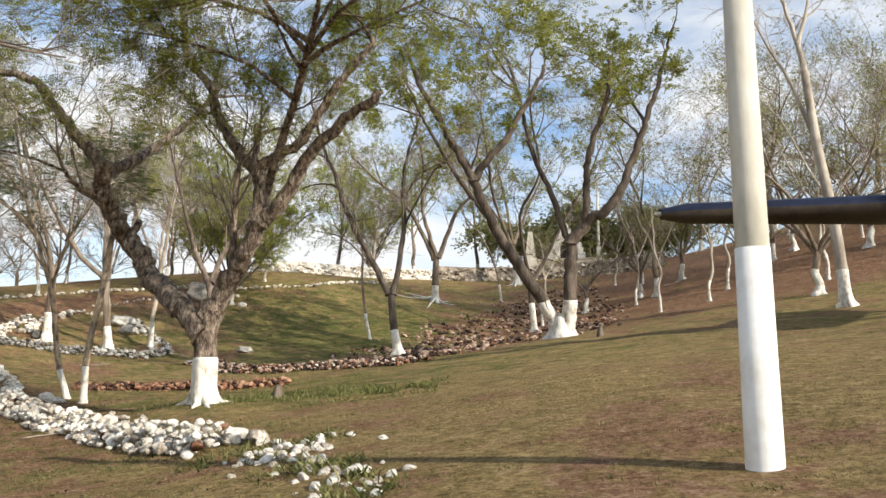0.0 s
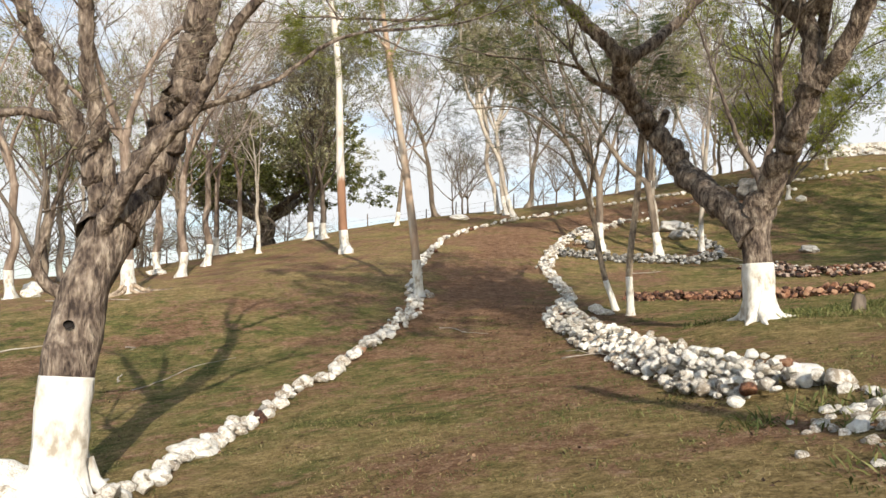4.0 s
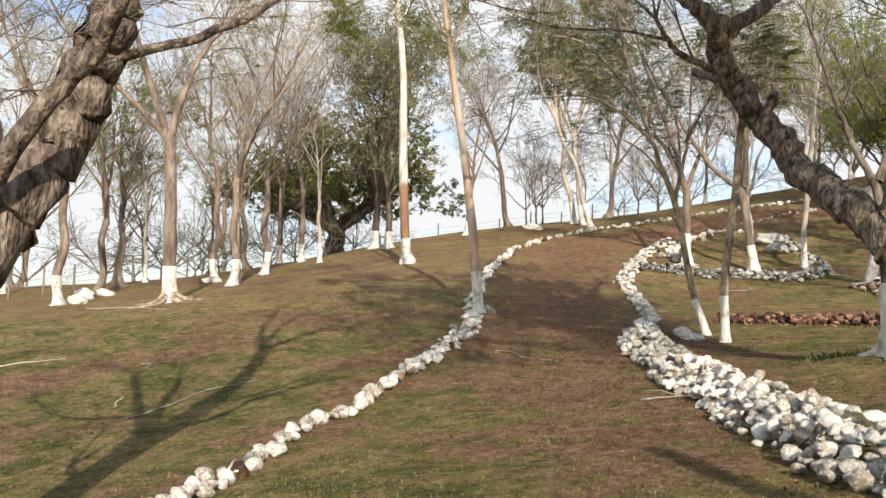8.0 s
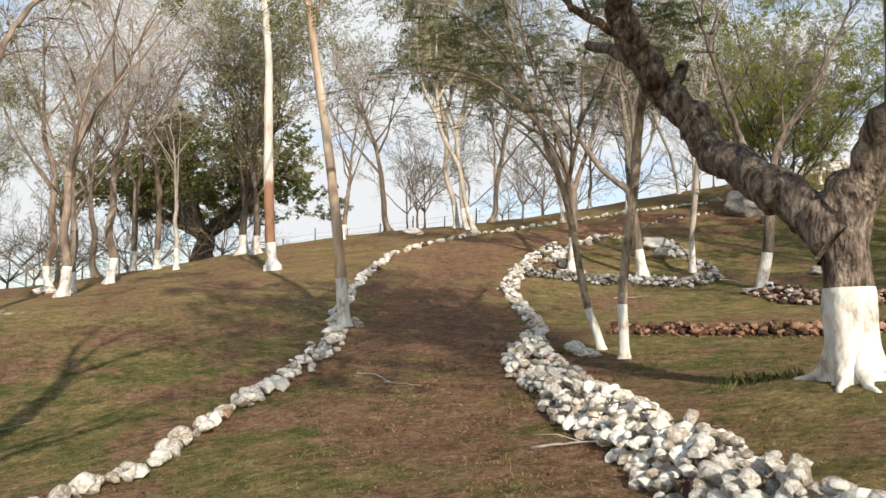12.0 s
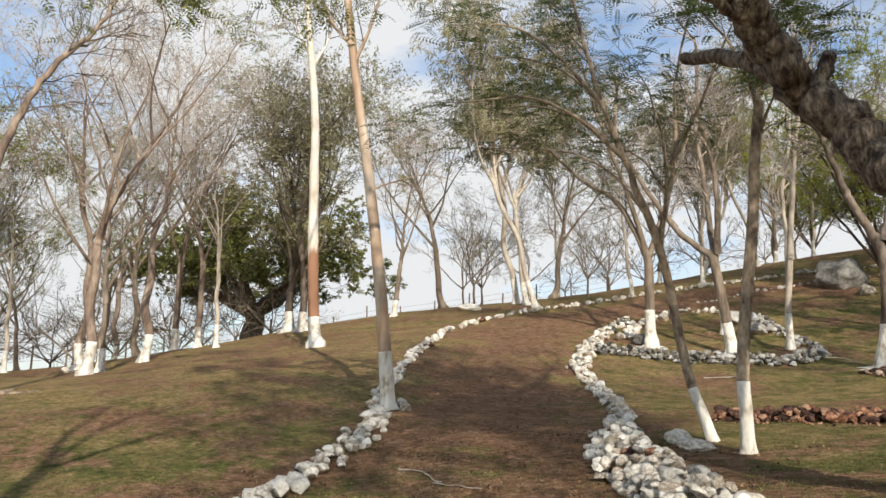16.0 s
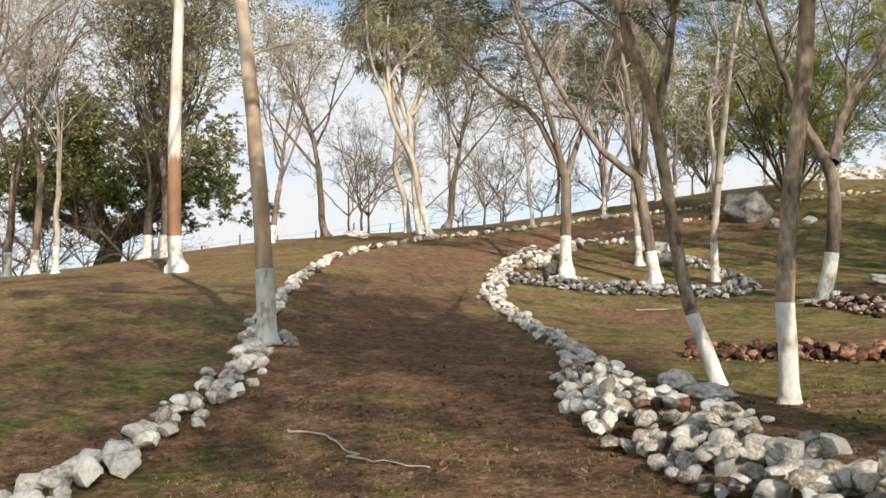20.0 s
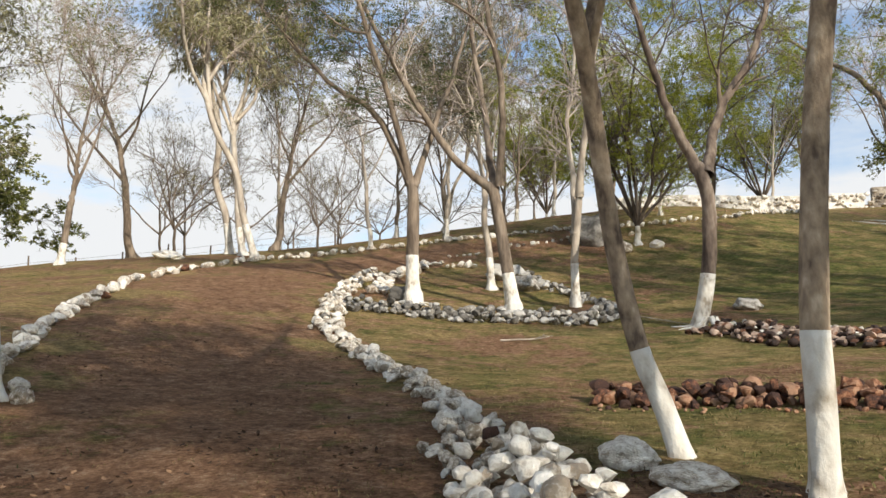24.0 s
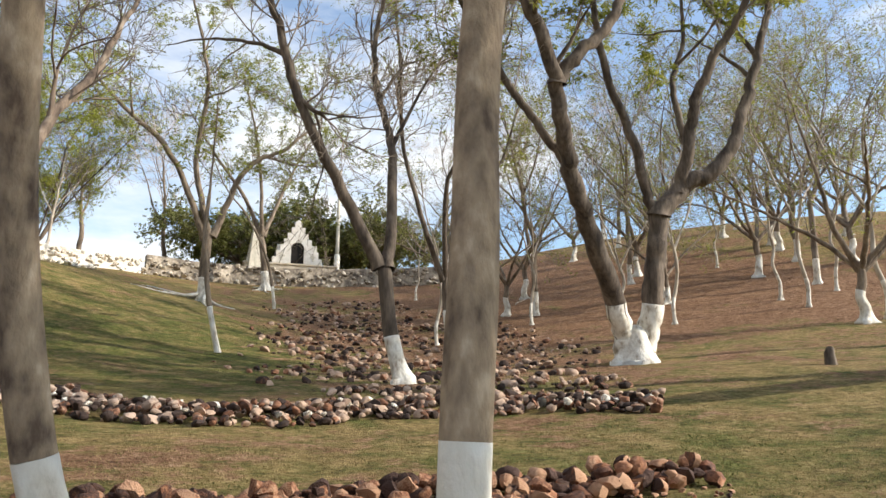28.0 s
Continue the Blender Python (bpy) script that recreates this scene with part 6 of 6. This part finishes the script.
# boulders
def lump_mesh(name, seed, mat):
    """A weathered boulder: a ball pushed in and out at three scales, with a few flattened sides."""
    bm = bmesh.new()
    bmesh.ops.create_icosphere(bm, subdivisions=4, radius=0.5)
    shift = Vector((seed * 3.7, seed * 1.9, 0))
    cuts = [(Vector(d).normalized(), 0.36 + 0.05 * k) for k, d in enumerate(((1, 0.3 * math.sin(seed), 0.5), (-0.6, 0.8, 0.35), (0.1, -1, 0.4), (0.2, 0.1, 1)))]
    for v in bm.verts:
        d = v.co.normalized()
        r = 0.5 * (1 + 0.30 * noise.noise(d * 1.5 + shift) + 0.12 * noise.noise(d * 4 + shift) + 0.05 * noise.noise(d * 11 + shift))
        for way, far in cuts:
            r = min(r, far / max(d.dot(way), 0.05) * (1 + 0.06 * noise.noise(d * 6 + shift)))
        v.co = Vector((d.x, d.y, d.z * 0.75)) * r
    m = bpy.data.meshes.new(name)
    bm.to_mesh(m)
    bm.free()
    m.shade_smooth()
    m.materials.append(mat)
    return m


BIG = {k: lump_mesh("boulder", 3 + i, m) for i, (k, m) in enumerate((("white", STONE_WHITE), ("grey", STONE_GREY), ("tan", STONE_LIME)))}


def boulder(x, y, size, flat, turn, kind, label):
    ob = new("boulder", BIG[kind])
    ob.matrix_basis = Matrix.LocRotScale((x, y, gz(x, y) + 0.2 * size * flat), Euler((0.1, 0.05, turn)), Vector((size, size * 0.75, size * flat)))
    tagged(ob, label, "boulder")


boulder(-15.5, 48.9, 2.3, 1.0, 0.3, "grey", "big whitewashed grey boulder beside the green tree")
boulder(-14.2, 47.6, 0.9, 0.8, 1.3, "white", "white boulder beside the green tree")
boulder(-13.0, 48.4, 0.7, 0.7, 2.3, "white", "small white boulder on the grass")
boulder(-31.0, 40.6, 1.3, 0.45, 0.8, "white", "flat white boulder on the hill crest")
boulder(-10.3, 21.12, 0.46, 0.75, 0.4, "white", "pale rounded pitted boulder at the foot of the slender tree")
boulder(-9.83, 20.68, 0.56, 0.42, 0.1, "white", "pale flat stone at the foot of the slender trees")
boulder(-7.97, 7.45, 0.62, 0.6, 0.9, "tan", "long pale boulder with a rust stain in the stone edging")
boulder(-9.05, 5.65, 1.0, 0.6, 0.2, "white", "rounded white boulder beside the leaning tree")
boulder(0.35, 9.27, 0.14, 0.7, 0.2, "white", "small white stone in the grass")
boulder(-9.6, 37.8, 0.9, 0.6, 0.9, "grey", "grey boulder on the shaded grass")
boulder(-36.0, 17.0, 1.0, 0.9, 0.2, "white", "large white boulder by the fence")
boulder(-33.4, 15.9, 0.8, 0.8, 1.2, "white", "white boulder beside the bare tree")
boulder(-37.8, 18.6, 1.1, 0.5, 2.0, "white", "low white boulder by the fence")
boulder(-35.6, 22.8, 0.8, 0.6, 0.5, "white", "white boulder at the foot of a bare tree")
boulder(-36.5, 23.0, 0.75, 0.5, 1.5, "white", "low white boulder under the bare trees")
boulder(-18.35, 35.3, 0.95, 0.8, 0.3, "grey", "grey boulder at the foot of the terrace tree")
boulder(-17.2, 41.2, 1.6, 0.6, 0.9, "grey", "flat grey boulder at the back of the terrace")
boulder(-16.2, 39.6, 1.3, 0.6, 2.0, "grey", "flat grey boulder on the terrace")
for x, y, s in ((-16.62, 21.5, 0.42), (-17.42, 21.3, 0.42), (-16.55, 20.75, 0.38), (-17.24, 22.0, 0.36), (-16.9, 20.9, 0.34)):
    boulder(x, y, 0.8 * s, 0.85, x, "white", "pale grey stone wedged at the foot of the tall tree")

# fence on the far crest
fence = thing("fence", (0, 0, 0), "old post and wire fence along the hill crest", "fence")
_, FP, _ = along([(-40.0, 12.0), (-47.0, 22.0), (-52.0, 33.0), (-50.0, 45.0), (-40.0, 52.0), (-30.0, 56.0)], 2.4)
for i, (x, y) in enumerate(FP):
    b = Build()
    h = 1.35 + 0.2 * math.sin(i * 2.3)
    b.tube([(x, y, gz(x, y) - 0.2), (x + 0.06 * math.sin(i), y, gz(x, y) + h)], [0.06, 0.045], 7)
    part("post", b.mesh("post", BARK), fence)
for h in (0.45, 0.8, 1.15):
    b = Build()
    b.tube([(x, y, gz(x, y) + h) for x, y in FP], [0.008] * len(FP), 3)
    part("wire", b.mesh("wire", TWIG), fence)

# monument beside the chapel
mon = thing("obelisk", (7.2, 79.4, 14.6), "pale cement obelisk on the hilltop terrace", "monument")
b = Build()
b.tube([(0, 0, -1.2), (0, 0, 0.2), (0, 0, 3.0)], [0.95, 0.75, 0.3], 4)
part("shaft", b.mesh("obelisk", CONCRETE, False), mon)


# ---- weeds and grass ----
def blades(name, label, xs, ys, heights_, width, mat, lean, seed):
    g = np.random.default_rng(seed)
    n = len(xs)
    c = np.stack([xs, ys, heights(xs, ys) - 0.01], 1)
    way = np.stack([g.normal(0, lean, n), g.normal(0, lean, n), np.ones(n)], 1)
    way /= np.linalg.norm(way, axis=1, keepdims=True)
    a = g.uniform(0, 6.28, n)
    side = np.stack([np.cos(a), np.sin(a), np.zeros(n)], 1)
    tagged(new(name, quads(name, c, way, side, heights_, width, mat)), label, "grass", kind="stuff")


g = np.random.default_rng(5)


def strewn(count, boxes, tight=0.13):
    """Clumped places inside boxes (x, y, radius, share)."""
    xs, ys = [], []
    for x, y, r, share in boxes:
        k = int(count * share)
        m = max(k // 40, 1)
        cx_, cy_ = x + g.uniform(-r, r, m), y + g.uniform(-r, r, m)
        pick = g.integers(0, m, k)
        xs.append(cx_[pick] + g.normal(0, tight, k))
        ys.append(cy_[pick] + g.normal(0, tight, k))
    return np.concatenate(xs), np.concatenate(ys)


gx_, gy_ = strewn(260000, [(-1, 6, 8, 0.24), (-8, 12, 7, 0.2), (-14, 12, 7, 0.12), (-7, 22, 6, 0.16), (-4, 30, 9, 0.12), (4, 16, 9, 0.1), (-18, 26, 9, 0.06)])
blades("grass", "thin short olive and straw-coloured grass on the slope", gx_, gy_, 0.012 + 0.05 * g.random(len(gx_)) ** 2, 0.007, GRASS, 0.8, 6)
wx, wy = strewn(6000, [(-2.4, 18.6, 1.9, 0.46), (-0.8, 16.6, 1.5, 0.2), (-1.2, 9.4, 0.8, 0.07), (-0.4, 8.0, 0.7, 0.06), (0.3, 6.4, 0.5, 0.05), (-5.2, 17.8, 0.9, 0.1)])
blades("weeds", "low patch of fresh green weeds in the grass", wx, wy, 0.04 + 0.20 * g.random(len(wx)) ** 1.5, 0.024, WEED, 1.0, 7)
tx, ty = strewn(80000, [(-5, 9, 5, 0.20), (-4, 11, 2.6, 0.12), (-9, 14, 5, 0.18), (-13, 10, 5, 0.12), (-6, 22, 4, 0.2), (0, 8, 5, 0.10), (-18, 16, 5, 0.08)], 0.07)
blades("weed_tufts", "tiny green weed tufts between the earth patches", tx, ty, 0.015 + 0.06 * g.random(len(tx)) ** 1.8, 0.011, WEED, 1.3, 9)
lx, ly = strewn(20000, [(-11.5, 18, 3.5, 0.5), (-17, 25, 4, 0.15), (-5, 11, 5, 0.15), (-14, 10, 5, 0.1), (4, 45, 8, 0.1)])
blades("leaf_litter", "scattered dry fallen leaves on the earth", lx, ly, g.uniform(0.03, 0.07, len(lx)), 0.04, LITTER, 3.0, 8)
